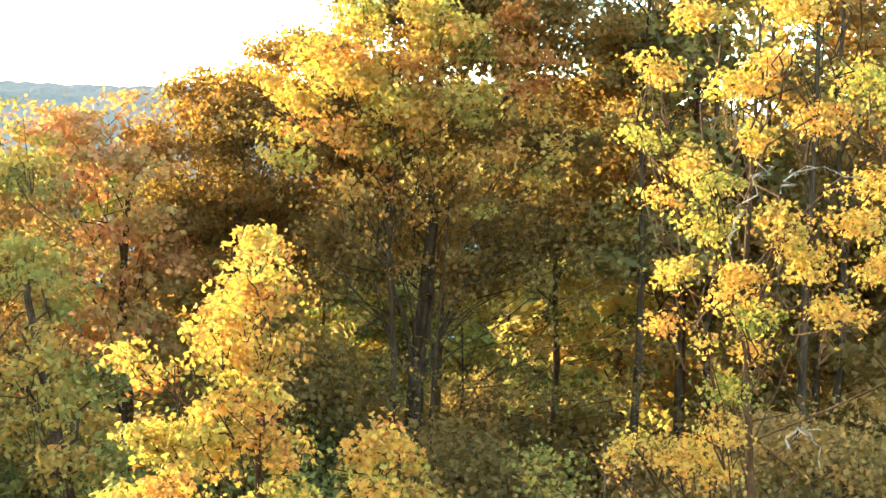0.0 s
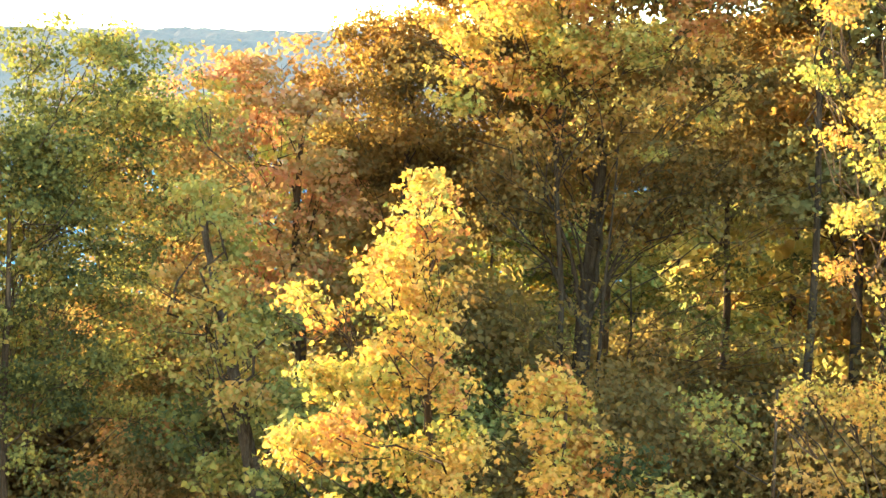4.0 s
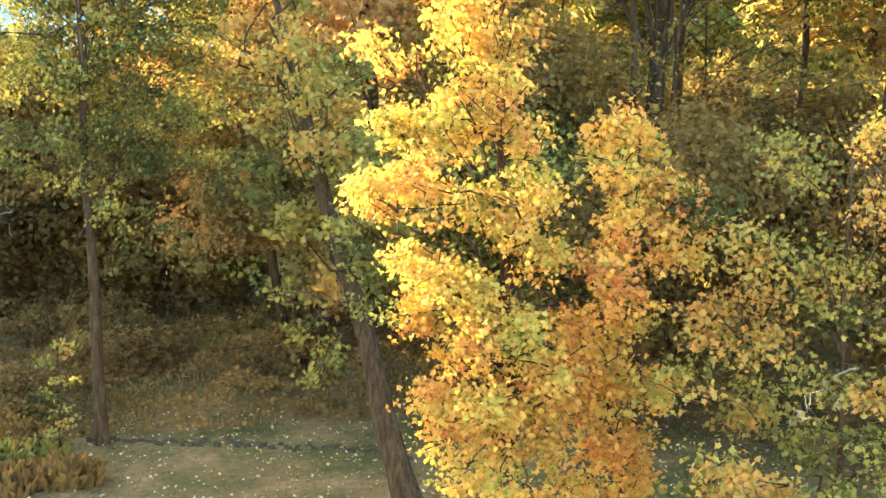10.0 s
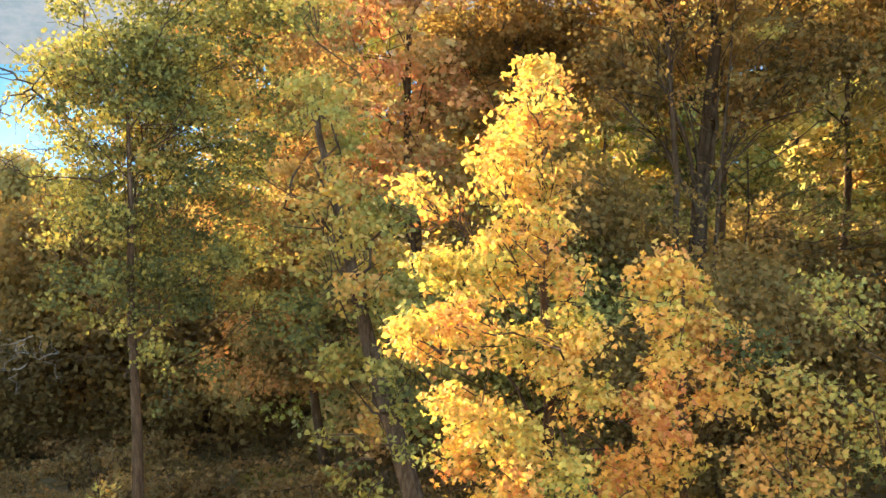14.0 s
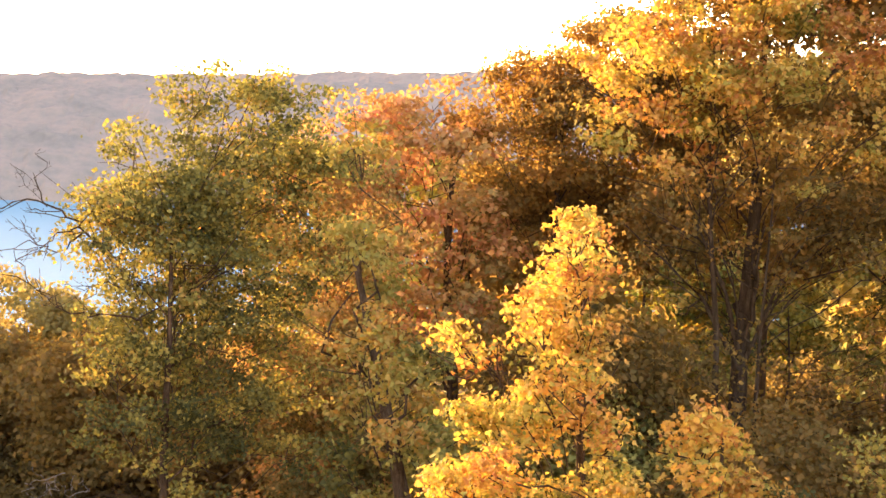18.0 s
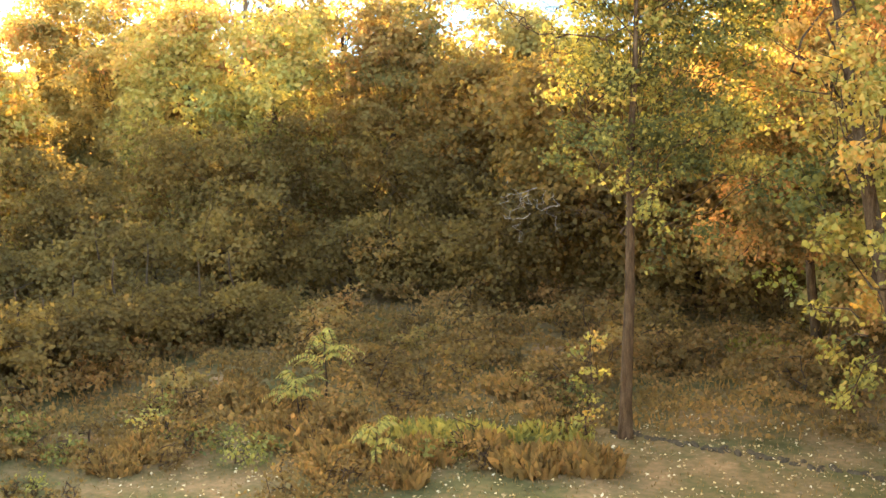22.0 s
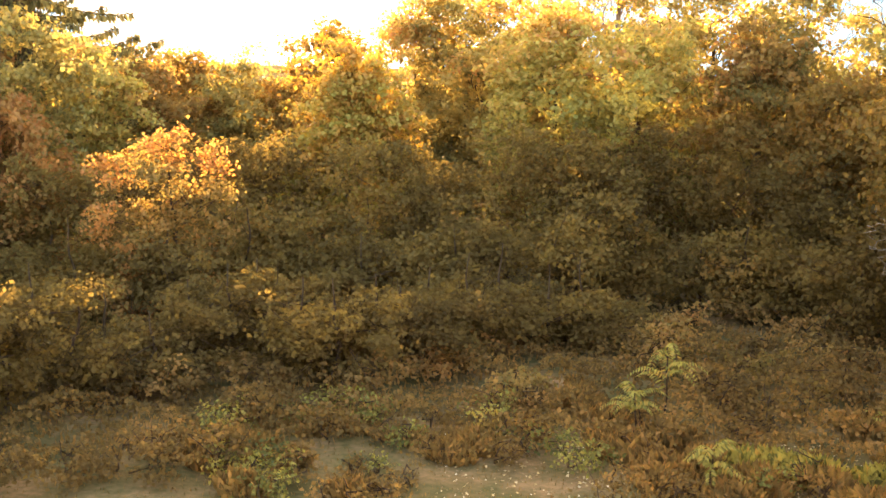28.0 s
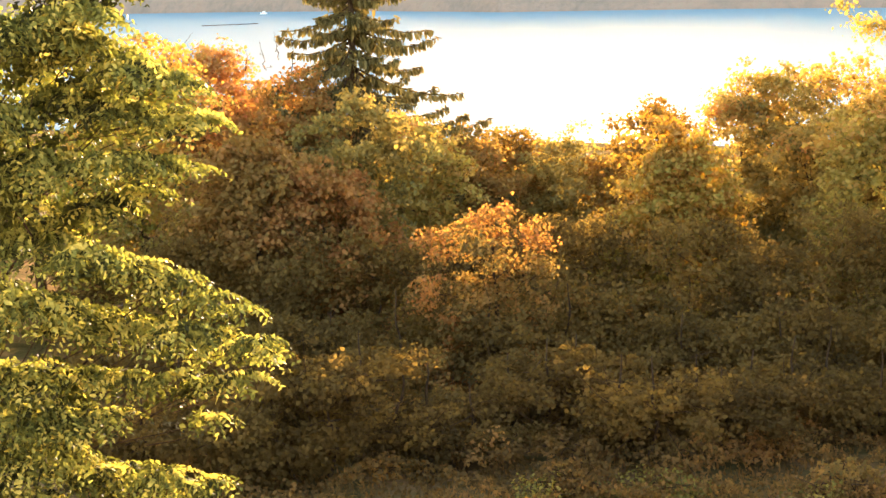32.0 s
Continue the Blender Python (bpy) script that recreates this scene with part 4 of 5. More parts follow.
def frond_crown(root, clumps, per_area, leaflet, mat, tone):
    """Layered pads of compound leaves: arching stalks with paired leaflets that droop at the tips."""
    P, O, A, Z, T = [], [], [], [], []
    base = np.array(root.location)
    for c, r in clumps:
        c, r = np.array(c), max(r)
        for _ in range(int(per_area * r * r * 12)):
            u = rng.normal(size=3)
            u /= np.linalg.norm(u)
            u[2] = abs(u[2]) * 0.9 - 0.35
            s = c + u * np.array([r, r, 0.8 * r]) * rng.uniform(0.35, 1.0)
            way = np.array([u[0], u[1], 0.0]) + 0.5 * np.append(rng.normal(size=2), 0) + np.array([0.2, -0.12, 0])
            way /= np.linalg.norm(way) + 1e-6
            sd = np.array([way[1], -way[0], 0])
            L = rng.uniform(0.22, 0.42)
            t0 = tone + rng.normal() * 0.36
            lean = rng.normal() * 0.6
            for i in range(7):
                q = (i + 0.6) / 7
                p = s + way * L * q + np.array([0, 0, L * (0.35 * q - 0.75 * q * q)])
                for e in (-1, 1):
                    P.append(p + sd * e * leaflet * 0.5)
                    O.append(np.array([0, 0, 0.8]) + sd * (e * 0.4 + lean) + way * (0.9 * q) + 0.55 * rng.normal(size=3))
                    A.append(sd * e + way * 0.55 - np.array([0, 0, 0.35]) + 0.45 * rng.normal(size=3))
                    Z.append(leaflet * rng.uniform(0.75, 1.15) * (1.1 - 0.4 * q))
                    T.append(t0 + rng.normal() * 0.10)
    P, O, A = np.array(P), np.array(O), np.array(A)
    part_of("crown", leaf_mesh("crown", P - base, O, np.array(Z), np.array(T), "leaflet", mat, axis=A), root)


locust_clumps = seen_clumps(11.8, LOCUST_CROWN, 0.5, 18)
# inner leaves at a low tone, as painted shade behind the paler fronds
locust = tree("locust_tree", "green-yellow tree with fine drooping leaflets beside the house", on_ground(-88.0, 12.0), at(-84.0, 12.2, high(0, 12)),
     seen_clumps(12.3, tuple((a - 0.5, e - 0.3, 0.95 * r) for a, e, r in LOCUST_CROWN), 0.4, 19), 0.085, LOCUST, girth=0.07, density=2.4, shape="far", tone=0.2, vary=0.3, limbs=12, spread=0.1, crown="painted_shade_leaves")
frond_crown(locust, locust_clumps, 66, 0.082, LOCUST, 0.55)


def spruce(az, d, top_el, label):
    """A tall spruce: tiers of boughs that dip and lift at the tip, hung with drooping branchlets."""
    b = at(az, d)
    b.z = ground_z(b.x, b.y)
    root = tagged(new("spruce_tree"), label, "spruce")
    root.location = b
    h = high(top_el, d) - b.z
    v, f = tube([Vector((0, 0, -0.3)), Vector((0, 0, h * 0.5)), Vector((0.05, 0, h))], 0.28, 0.02, 8)
    part_of("trunk", raw_mesh("trunk", v, f, BARK, True), root)
    P, O, S, T, A = [], [], [], [], []
    z = h * 0.34
    turn = 0.0
    while z < h - 0.25:
        reach = min(0.25 + 0.58 * (h - z), 5.0)
        turn += 0.7
        for k in range(7):
            w = turn + 2 * math.pi * k / 7 + rng.uniform(-0.25, 0.25)
            L = reach * rng.uniform(0.72, 1.12)
            way = Vector((math.cos(w), math.sin(w), 0))
            sd = Vector((-way.y, way.x, 0))
            dz = rng.uniform(-0.3, 0.3)
            dip, lift = rng.uniform(0.45, 0.7), rng.uniform(0.3, 0.5)
            pts = [way * (L * q) + Vector((0, 0, z + dz - dip * L * q + lift * L * q ** 2.2)) for q in (0, 0.17, 0.33, 0.5, 0.67, 0.83, 1.0)]
            v, f = tube(pts, 0.018 + 0.007 * L, 0.008, 4)
            part_of("bough", raw_mesh("bough", v, f, BARK), root)
            m = int(62 * L) + 8
            for t in rng.uniform(0.12, 1, m):
                q = t * 6
                i = min(int(q), 5)
                p = pts[i].lerp(pts[i + 1], q - i)
                side = rng.normal() * 0.13 * (1.2 - t) * min(L, 2.5)
                hang = rng.uniform(0, 1)
                if hang < 0.62:
                    size = rng.uniform(0.18, 0.46) * (1.1 - 0.45 * t)
                    P.append(p + sd * side + Vector((0, 0, -0.4 * size)))
                    A.append(Vector((0, 0, -1)) + way * 0.25)
                    O.append(sd + Vector(rng.normal(size=3)) * 0.6)
                else:
                    size = rng.uniform(0.16, 0.30)
                    P.append(p + sd * side * 0.6 + Vector((0, 0, 0.02)))
                    A.append(way + sd * (1.2 if side > 0 else -1.2) * rng.uniform(0.2, 1))
                    O.append(Vector((0, 0, 1)) + Vector(rng.normal(size=3)) * 0.3)
                S.append(size)
                T.append(rng.uniform(0, 1))
        z += rng.uniform(0.46, 0.66)
    part_of("foliage", leaf_mesh("foliage", np.array(P), np.array(O), np.array(S), np.array(T), "narrow", SPRUCE, axis=np.array(A)), root)


spruce(-67.3, 42, 3.4, "dark drooping spruce standing above the autumn trees")


# ---- bare and dead branches ----
def bare_branch(root, points, r, bark, label, forks=3, reach=0.8):
    """A leafless branch through places given as azimuth, elevation, distance, with forks and twigs."""
    pts = [at(a, d, high(e, d)) for a, e, d in points]
    fine = []
    for p, q in zip(pts, pts[1:]):
        fine += bend(p, q, 0.07, 5)[:-1]
    fine.append(pts[-1])
    made = [tube(fine, r, r * 0.25, 6)]
    for _ in range(forks):
        i = int(rng.uniform(0.2, 0.95) * (len(fine) - 2))
        d = (fine[i + 1] - fine[i]).normalized()
        e = fine[i] + (d + Vector(rng.normal(size=3)) * 0.5).normalized() * reach * rng.uniform(0.4, 1.1)
        side = bend(fine[i], e, 0.12, 6)
        made.append(tube(side, r * 0.45, 0.004, 5))
        for j in (2, 3, 4):
            e2 = side[j] + ((side[j + 1] - side[j]).normalized() + Vector(rng.normal(size=3)) * 0.6).normalized() * reach * rng.uniform(0.15, 0.4)
            made.append(tube(bend(side[j], e2, 0.05, 4), r * 0.25, 0.003, 4))
    v, f = joined(made)
    return part_of("bare_branch", raw_mesh("bare_branch", [p - root.location for p in v], f, bark, True), root, label)


DARK = "leafless dark branch"
for a, e, r in ((-6.1, -2.0, 0.05), (-5.0, -3.8, 0.03), (-3.3, -1.1, 0.06), (-2.0, -2.6, 0.035), (-0.1, -2.0, 0.06), (2.0, -1.6, 0.05), (1.3, -4.0, 0.03)):
    bare_branch(tall_maple, ((-0.75, -8.0 + 0.12 * e, 23.7), (-0.6 + 0.35 * (a + 0.6), -6.0 + 0.2 * (e + 6), 23.5), (a, e, 23.3)), r, BARK, "dark shaded limb", 3, 0.8)
bare_branch(ash, ((-28.3, -3.9, 19.2), (-28.9, -3.3, 19.2), (-29.9, -2.35, 19.1), (-31.3, -1.9, 19.1), (-33.4, -2.7, 19.0), (-34.7, -2.6, 19.0)), 0.021, BARK, DARK, 6, 0.9)
bare_branch(ash, ((-29.2, -3.0, 19.2), (-30.2, -3.4, 19.1), (-30.9, -4.1, 19.1), (-31.6, -4.4, 19.0)), 0.013, BARK, DARK, 4, 0.5)
bare_branch(ash, ((-30.5, -2.2, 19.1), (-30.9, -1.4, 19.1), (-31.1, -0.8, 19.0)), 0.012, BARK, DARK, 4, 0.5)
bare_branch(ash, ((-29.0, -3.2, 19.2), (-30.1, -4.1, 19.1), (-31.2, -3.6, 19.0), (-31.8, -4.1, 19.0)), 0.014, BARK, DARK, 5, 0.7)
bare_branch(ash, ((-26.6, -6.9, 19.3), (-27.8, -6.7, 19.2), (-29.5, -6.65, 19.1), (-31.2, -5.4, 19.0), (-31.8, -4.1, 19.0)), 0.018, BARK, DARK, 7, 0.7)
bare_branch(ash, ((-26.8, -6.0, 19.3), (-28.0, -5.3, 19.2), (-29.0, -5.9, 19.1)), 0.014, BARK, DARK, 4, 0.5)
for k, (a, e) in enumerate(((-28.6, -13.9), (-29.9, -14.3), (-29.6, -13.2))):
    bare_branch(ash, ((a, e, 19.4 - 0.1 * k), (a - 0.8, e - 0.3, 19.2), (a - 1.3, e + 0.35, 19.1)), 0.009, PALE_BARK, "grey dead branch", 3, 0.4)
bare_branch(ash, ((-25.6, -15.0, 19.4), (-27.0, -14.2, 19.3), (-28.3, -14.2, 19.3), (-30.1, -14.5, 19.3)), 0.009, BARK, "grey dead branch", 3, 0.5)
TWIG = "bare upright twigs above the crown"
for pts in (((-70.45, -3.2), (-70.5, -2.6), (-70.6, -2.0)), ((-71.0, -3.6), (-71.07, -3.08), (-71.25, -2.3)), ((-69.95, -3.9), (-69.85, -3.0), (-69.83, -2.1)), ((-71.9, -3.6), (-71.8, -3.1), (-71.85, -2.6))):
    bare_branch(rust_tree, tuple((a, e, 41.0) for a, e in pts), 0.014, BARK, TWIG, 2, 0.3)
bare_branch(right_maple, ((8.7, -19.9, 8.8), (7.7, -20.5, 8.8), (6.8, -21.6, 8.7), (6.3, -22.4, 8.7), (5.5, -22.9, 8.6)), 0.005, PALE_BARK, "pale bare twig", 2, 0.25)
bare_branch(right_maple, ((14.2, 1.0, 9.1), (14.6, 1.8, 9.0), (15.9, 2.2, 9.0), (17.6, 1.6, 9.0)), 0.009, DEAD_WOOD, "pale arching dead branch", 1, 0.3)
bare_branch(right_maple, ((12.3, -1.2, 9.1), (12.4, -0.2, 9.0), (13.2, 1.2, 9.0), (13.25, 2.7, 9.0)), 0.009, DEAD_WOOD, "pale upright dead branch", 1, 0.3)
bare_branch(right_maple, ((15.2, -9.6, 9.0), (15.5, -8.7, 8.9), (16.0, -8.9, 8.9), (16.5, -10.3, 8.9)), 0.008, DEAD_WOOD, "pale arching dead branch", 1, 0.25)


# single leaves that stand out on the nearest crowns
lone_leaves(gold_maple, seen_clumps(11.2, GOLD_MAIN, 0.4), 290, 0.07, GOLD, seed=3)
lone_leaves(right_maple, seen_clumps(9.4, tuple((a, e, 0.9 * r) for a, e, r in RIGHT_CROWN), 0.45, 8), 240, 0.042, GOLD, seed=4)
lone_leaves(front_maple, seen_clumps(10.5, FRONT, 0.4, 10), 240, 0.072, ASHEN, seed=5)
lone_leaves(orange_maple, seen_clumps(12.2, ORANGE_SIDE, 0.4, 4), 200, 0.074, GOLD, seed=6)

# ---- lawn, brush and litter ----
def scatter(n, az0, az1, d0, d1):
    az, d = rng.uniform(az0, az1, n), np.sqrt(rng.uniform(d0 * d0, d1 * d1, n))
    x, y = d * np.sin(np.radians(az)), d * np.cos(np.radians(az))
    z = np.array([ground_z(float(a), float(b)) for a, b in zip(x, y)])
    return np.stack([x, y, z], 1)


p = scatter(26000, -80, 16, 9.5, 21.5)
o = rng.normal(size=(len(p), 3)) * np.array([1, 1, 0.2])
s = rng.uniform(0.03, 0.075, len(p))
p[:, 2] += s * 0.45
tagged(new("grass", leaf_mesh("grass", p, o, s, rng.uniform(0.1, 0.7, len(p)), "blade", BRUSH, 0.8)), "short worn grass on the shaded lawn", "grass", kind="stuff")
p = scatter(9000, -50, 16, 9.5, 21)
p[:, 2] += 0.03
tagged(new("fallen_leaves", leaf_mesh("fallen_leaves", p, np.array([0, 0, 1.0]) + rng.normal(size=(len(p), 3)) * 0.35, rng.uniform(0.025, 0.062, len(p)), rng.uniform(0, 1, len(p)) ** 2.4, "maple", LITTER)), "pale fallen leaves strewn over the lawn", "fallen leaves", kind="stuff")


def shrub_at(az, d, r, mat, tn, label, shape="far", leaf=0.10, dens=0.75):
    b = at(az, d)
    b.z = ground_z(b.x, b.y)
    g = np.random.default_rng(int(abs(az) * 100 + d * 7))
    cl = []
    for _ in range(5):
        q = g.normal(size=3)
        rr = r * g.uniform(0.4, 0.7)
        cl.append(((b.x + q[0] * r * 0.5, b.y + q[1] * r * 0.5, b.z + rr * 0.7 + abs(q[2]) * r * 0.25), (rr, rr, rr * 0.8)))
    tree("shrub", label, b, b + Vector((0, 0, r * 0.9)), cl, leaf, mat, girth=0.02, density=dens, shape=shape, tone=tn, vary=0.3, limbs=2, spread=0.1, category="shrub", group="brush beyond the lawn", pads=1)


for i in range(90):
    az = rng.uniform(-72, -14)
    d = 21.8 + 8 * rng.uniform(0, 1) ** 1.3
    shrub_at(az, d, rng.uniform(0.4, 0.8), (BRUSH, BRUSH, BROWN, RUSSET)[i % 4], rng.uniform(0.3, 0.6), "low brown-green brush in the rough grass")
p = scatter(7000, -80, -10, 19.6, 29)
s = rng.uniform(0.08, 0.22, len(p))
p[:, 2] += s * 0.45
tagged(new("rough_grass", leaf_mesh("rough_grass", p, rng.normal(size=(len(p), 3)) * np.array([1, 1, 0.2]), s, rng.uniform(0.2, 1, len(p)), "blade", BRUSH, 0.7)), "tall withered grass beyond the lawn", "grass", kind="stuff")


def mound(x, y):
    """Height of the weeds over the ground: rounded lumps a metre or two wide."""
    q = noise.noise((x * 0.75, y * 0.75, 4.0)) + 0.5 * noise.noise((x * 1.7, y * 1.7, 8.0))
    return 0.16 + 0.62 * max(q + 0.15, 0.0) ** 0.7


p = scatter(62000, -80, -9, 19.3, 29.5)
q = np.degrees(np.arctan2(p[:, 0], p[:, 1]))
p = p[np.hypot(p[:, 0], p[:, 1]) < np.interp(q, [-80, -52, -42], [21.5, 22.5, 29.5])]
tall = np.array([mound(float(a), float(b)) for a, b in p[:, :2]])
p[:, 2] += tall * rng.uniform(0.35, 1.0, len(p)) ** 0.5
hue = np.array([noise.noise((float(a) * 0.5, float(b) * 0.5, 30.0)) for a, b in p[:, :2]])
tagged(new("weeds", leaf_mesh("weeds", p, np.array([0, 0, 0.5]) + rng.normal(size=(len(p), 3)) * 0.8, rng.uniform(0.05, 0.12, len(p)), 0.45 + 0.5 * hue + 0.18 * rng.normal(size=len(p)), "far", BRUSH, 0.25)), "rounded mounds of withered brown weeds beyond the lawn", "weeds", kind="stuff")


def sumac(az, d, height, label, lean=0.0):
    """A sumac seedling: a stem and long fronds that rise, arch over and hang, with paired leaflets."""
    b = on_ground(az, d)
    root = tagged(new("sumac"), label, "plant")
    root.location = b
    v, f = tube(bend((0, 0, -0.05), (lean, 0, height), 0.08, 6), 0.02, 0.008, 6)
    part_of("stem", raw_mesh("stem", v, f, BARK, True), root)
    for k in range(10):
        w = 2 * math.pi * (k * 0.38) + rng.uniform(-0.3, 0.3)
        way = Vector((math.cos(w), math.sin(w), 0))
        L = rng.uniform(0.55, 0.85) * (0.6 + 0.3 * height)
        s = Vector((lean, 0, height * rng.uniform(0.45, 1.0)))
        sd = way.cross(Vector((0, 0, 1)))
        arch = [s + way * (L * 0.85 * q) + Vector((0, 0, 0.95 * L * q - 0.9 * L * q * q)) for q in (0, 0.2, 0.4, 0.6, 0.8, 1.0)]
        v, f = tube(arch, 0.007, 0.003, 4)
        frond = part_of("frond", raw_mesh("frond", v, f, BARK), root)
        for i in range(1, 15):
            q = i / 14
            p = s + way * (L * 0.85 * q) + Vector((0, 0, 0.95 * L * q - 0.9 * L * q * q))
            for e in (-1, 1):
                y = (sd * e + way * 0.3 - Vector((0, 0, 0.5)) + Vector(rng.normal(size=3)) * 0.15).normalized()
                n = Vector((0, 0, 1)) + way * (q - 0.5) + Vector(rng.normal(size=3)) * 0.25
                n = (n - y * n.dot(y)).normalized()
                leaflet = part_of("leaflet", LEAFLETS[int(rng.integers(4))], frond)
                leaflet.matrix_local = Matrix.Translation(p + sd * e * 0.045) @ Matrix((y.cross(n), y, n)).transposed().to_4x4() @ Matrix.Scale(0.13 * (1.1 - 0.5 * q), 4)


LEAFLETS = [leaf_mesh("leaflet", np.zeros((1, 3)), np.array([[0.0, 0.0, 1.0]]), np.ones(1), np.array([q]), "narrow", ASHEN, axis=np.array([[0.0, 100.0, 0.0]])) for q in (0.35, 0.5, 0.65, 0.8)]


def grass_tuft(az, d, r, tall, mat, tn, label):
    """A mound of long grass blades leaning outwards."""
    b = on_ground(az, d)
    m = int(420 * r) + 60
    w, q = rng.uniform(0, 2 * math.pi, m), rng.uniform(0, 1, m) ** 0.5
    p = np.stack([np.cos(w) * q * r, np.sin(w) * q * r * 0.7, np.zeros(m)], 1)
    size = tall * rng.uniform(0.6, 1.1, m) * (1.1 - 0.35 * q)
    p[:, 2] = 0.42 * size
    ax = np.stack([np.cos(w) * q * 0.7, np.sin(w) * q * 0.7, np.ones(m)], 1) + 0.15 * rng.normal(size=(m, 3))
    ob = tagged(new("grass_tuft", leaf_mesh("grass_tuft", p, rng.normal(size=(m, 3)) * np.array([1, 1, 0.2]), size, tn + 0.2 * rng.normal(size=m), "narrow", mat, axis=ax)), label, "grass", "grass tufts in the brush")
    ob.location = b


sumac(-39.4, 20.9, 1.45, "yellow-green sumac seedling with arching fronds in the brush")
sumac(-40.8, 20.6, 0.7, "low sumac seedling in the brush")
sumac(-37.2, 17.7, 0.75, "small yellow-green sumac seedling in the rough grass")
for az, d, r in ((-35.6, 18.9, 0.62), (-34.0, 18.9, 0.6), (-32.6, 18.8, 0.55), (-29.6, 18.8, 0.5), (-28.4, 18.8, 0.5), (-19.5, 24.7, 0.7)):
    grass_tuft(az, d, r, 0.42, ASHEN, 0.55, "yellow-green mound of long grass in the brush")
for i in range(42):
    grass_tuft(rng.uniform(-62, -27), rng.uniform(17.0, 23.5), rng.uniform(0.3, 0.6), rng.uniform(0.3, 0.5), BRUSH, 0.5, "withered brown tuft of long grass in the brush")
for i in range(46):
    shrub_at(rng.uniform(-60, -28), rng.uniform(16.6, 21.5), rng.uniform(0.28, 0.5), (BRUSH, ASHEN, BRUSH)[i % 3], rng.uniform(0.25, 0.5), "low brown-green brush in the rough grass", leaf=0.075, dens=0.7)
suckers = tuple((-27.2 + 0.35 * math.sin(2.1 * k), -19.6 - 0.42 * k, 0.42 + 0.03 * (k % 3)) for k in range(10))
tree("bush", "leafy yellow-green suckers round the thin trunk", on_ground(-27.0, 18.9), at(-27.2, 18.8, high(-20.0, 18.8)), seen_clumps(18.8, suckers, 0.2, 5), 0.075, ASHEN, girth=0.02, density=0.9, shape="mid", tone=0.6, vary=0.35, limbs=3, spread=0.1, category="bush", pads=2)
shrub_at(-35.0, 21.8, 0.5, BRUSH, 0.35, "low green shrub in the brush")
shrub_at(-29.0, 21.8, 0.5, BRUSH, 0.35, "low green shrub in the brush")
for a in (-71.5, -69.4, -67.0, -64.7, -62.7, -60.0):
    shrub_at(a, 18.3 + rng.uniform(0, 0.6), 0.62, BRUSH, 0.25, "dense shrub at the lawn's edge", leaf=0.09)


def stone_mesh(rx, ry, rz, seed):
    bm = bmesh.new()
    bmesh.ops.create_icosphere(bm, subdivisions=2, radius=1)
    for v in bm.verts:
        k = 1 + 0.25 * noise.noise(v.co * 1.5 + Vector((seed, 0, 0)))
        v.co = Vector((v.co.x * rx * k, v.co.y * ry * k, v.co.z * rz * k))
    me = bpy.data.meshes.new("stone")
    bm.to_mesh(me)
    bm.free()
    me.materials.append(STONE)
    return me


STONES = [stone_mesh(0.10, 0.05, 0.035, 3), stone_mesh(0.06, 0.05, 0.03, 8), stone_mesh(0.12, 0.06, 0.03, 14)]
for me in STONES:
    me.materials[0] = EDGE_STONE
for i in range(44):
    az = -26.0 + 14.5 * i / 43
    p = on_ground(az + rng.uniform(-0.2, 0.2), 19.4 - 1.6 * (i / 43) + rng.uniform(-0.12, 0.12))
    ob = tagged(new("edging_stone", STONES[i % 3]), "small weathered stone along the lawn's edge", "stone", "stones along the lawn's edge")
    ob.location, ob.rotation_euler = p + Vector((0, 0, 0.005)), (0, 0, rng.uniform(0, 6))
slab = tagged(new("stone_slab", stone_mesh(0.17, 0.12, 0.035, 20)), "flat pale stone lying on the lawn", "stone")
slab.location = on_ground(-24.2, 15.5) + Vector((0, 0, 0.02))
slab = tagged(new("stone_slab", stone_mesh(0.30, 0.22, 0.018, 31)), "grey flat slab sunk into the lawn", "stone")
slab.location, slab.rotation_euler = on_ground(-19.5, 15.6) + Vector((0, 0, -0.002)), (0.04, -0.08, 0.25)
# dark oval patch of flat brown pieces, densest in the middle
m = 2600
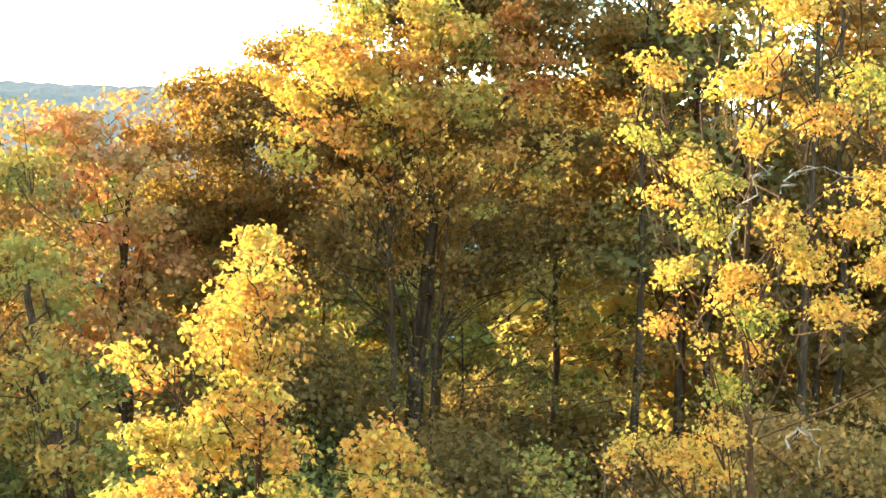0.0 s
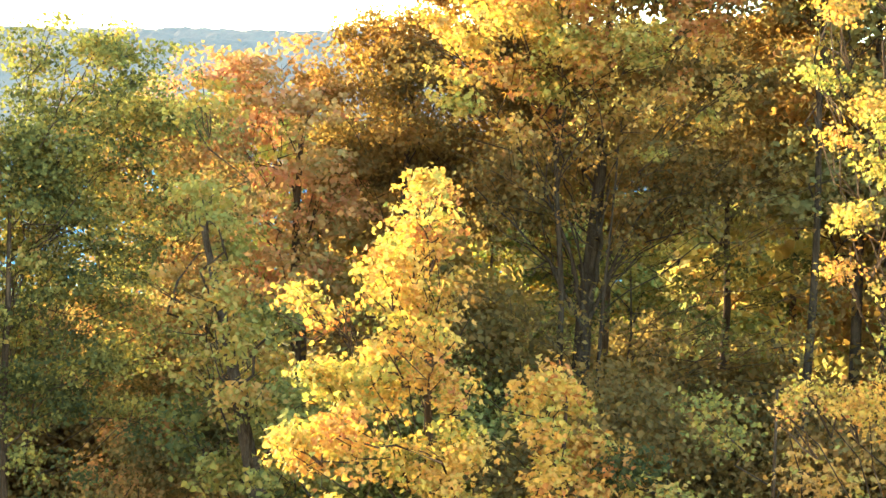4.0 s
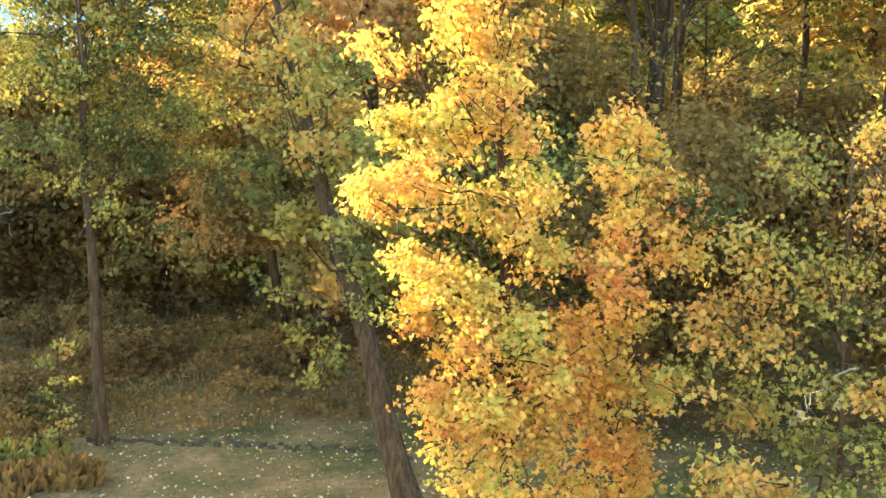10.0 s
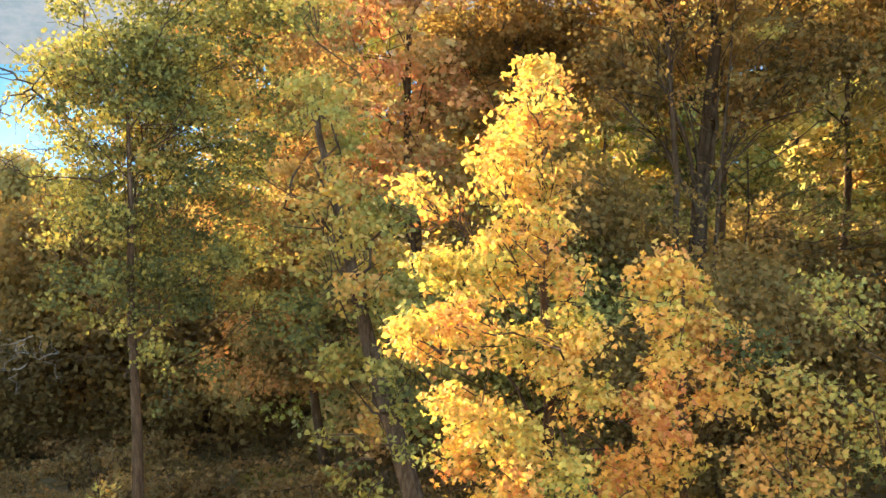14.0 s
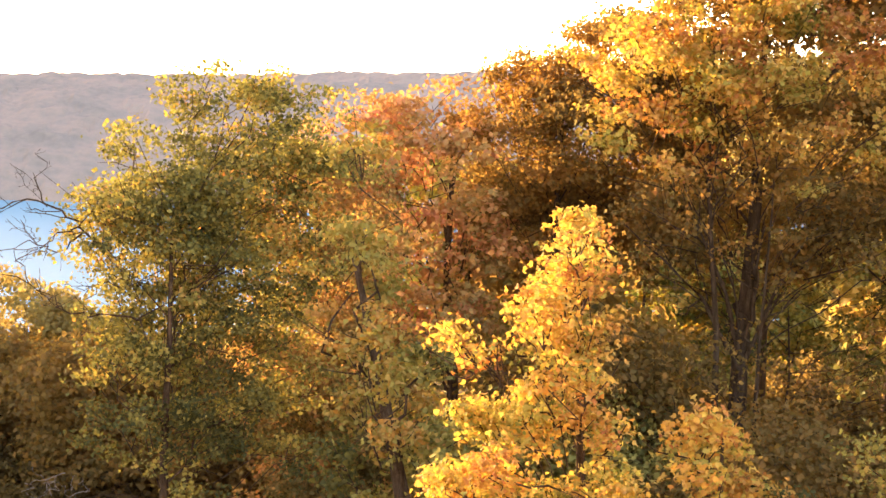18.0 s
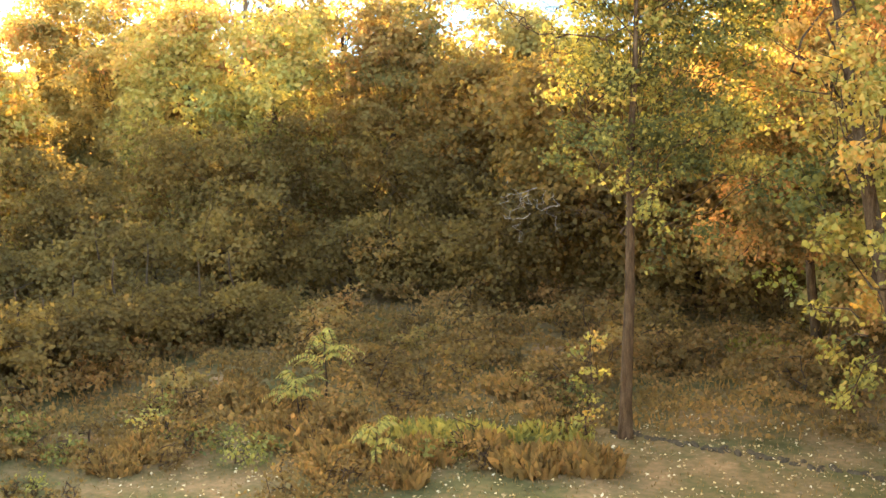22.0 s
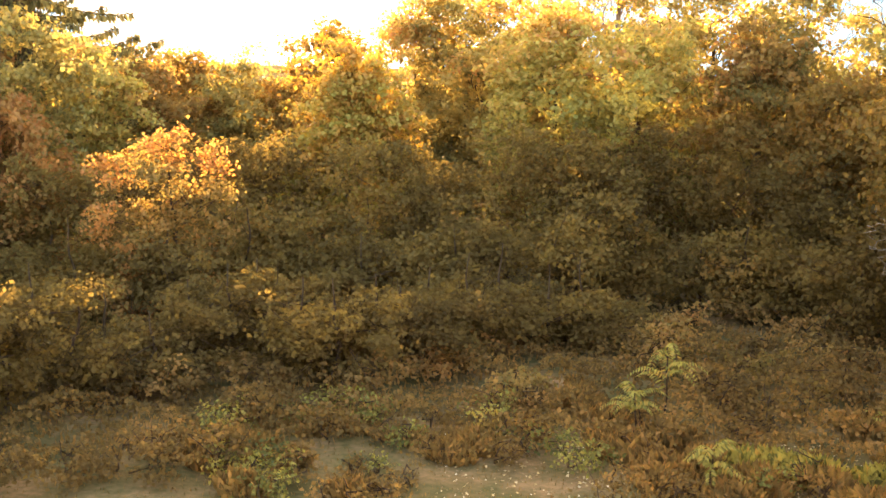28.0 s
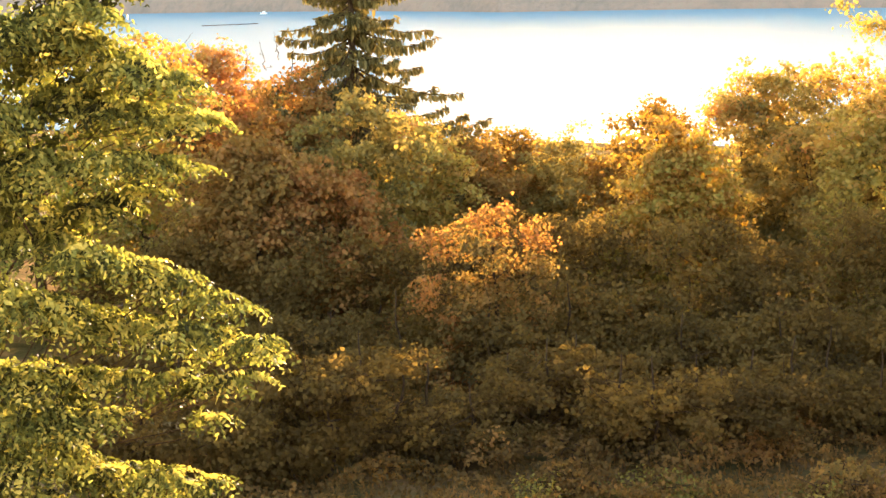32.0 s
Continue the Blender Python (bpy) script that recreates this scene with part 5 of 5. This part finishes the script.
w, q = rng.uniform(0, 2 * math.pi, m), np.abs(rng.normal(size=m)) * 0.6
x, y = np.cos(w) * q * 1.5, np.sin(w) * q * 0.6
p = np.stack([x, y, 0.02 + 0.05 * np.exp(-q * q * 3) + rng.uniform(0, 0.02, m)], 1)
bed = tagged(new("dark_leaf_patch", leaf_mesh("dark_leaf_patch", p, np.array([0, 0, 1.0]) + rng.normal(size=(m, 3)) * 0.4, rng.uniform(0.05, 0.10, m), rng.uniform(0, 0.35, m), "mid", BROWN)), "dark patch of flat brown leaf pieces on the lawn", "mulch", kind="stuff")
bed.location, bed.rotation_euler = on_ground(-19.3, 13.7), (0, 0, 0.3)


# ---- out on the lake ----
def box_mesh(name, sx, sy, sz, mat, bevel):
    bm = bmesh.new()
    bmesh.ops.create_cube(bm, size=1)
    for v in bm.verts:
        v.co = Vector((v.co.x * sx, v.co.y * sy, v.co.z * sz))
    bmesh.ops.bevel(bm, geom=bm.edges[:], offset=bevel, segments=2, affect="EDGES")
    me = bpy.data.meshes.new(name)
    bm.to_mesh(me)
    bm.free()
    me.materials.append(mat)
    return me


jetty = tagged(new("jetty"), "long low dark timber jetty far out on the lake", "jetty")
jetty.location, jetty.rotation_euler = at(-72.4, 900, LAKE_Z), (0, 0, radians(72.4))
for k in range(4):
    plank = part_of("deck", box_mesh("deck", 8.9, 2.2, 0.32, BARK, 0.08), jetty)
    plank.location = (-13.5 + 9.0 * k, 0, 0.25)
for k in range(5):
    post = part_of("post", box_mesh("post", 0.3, 0.3, 1.0, BARK, 0.05), jetty)
    post.location = (-18.0 + 9.0 * k, 1.25, 0.1)
boat = tagged(new("boat"), "small white cabin boat by the far shore", "boat")
boat.location, boat.rotation_euler = at(-70.97, 1180, LAKE_Z), (0, 0, radians(60))
part_of("hull", box_mesh("hull", 6.5, 2.2, 1.6, WHITE, 0.5), boat).location = (0, 0, 0.7)
part_of("cabin", box_mesh("cabin", 2.6, 1.8, 1.3, WHITE, 0.2), boat).location = (0.3, 0, 2.0)
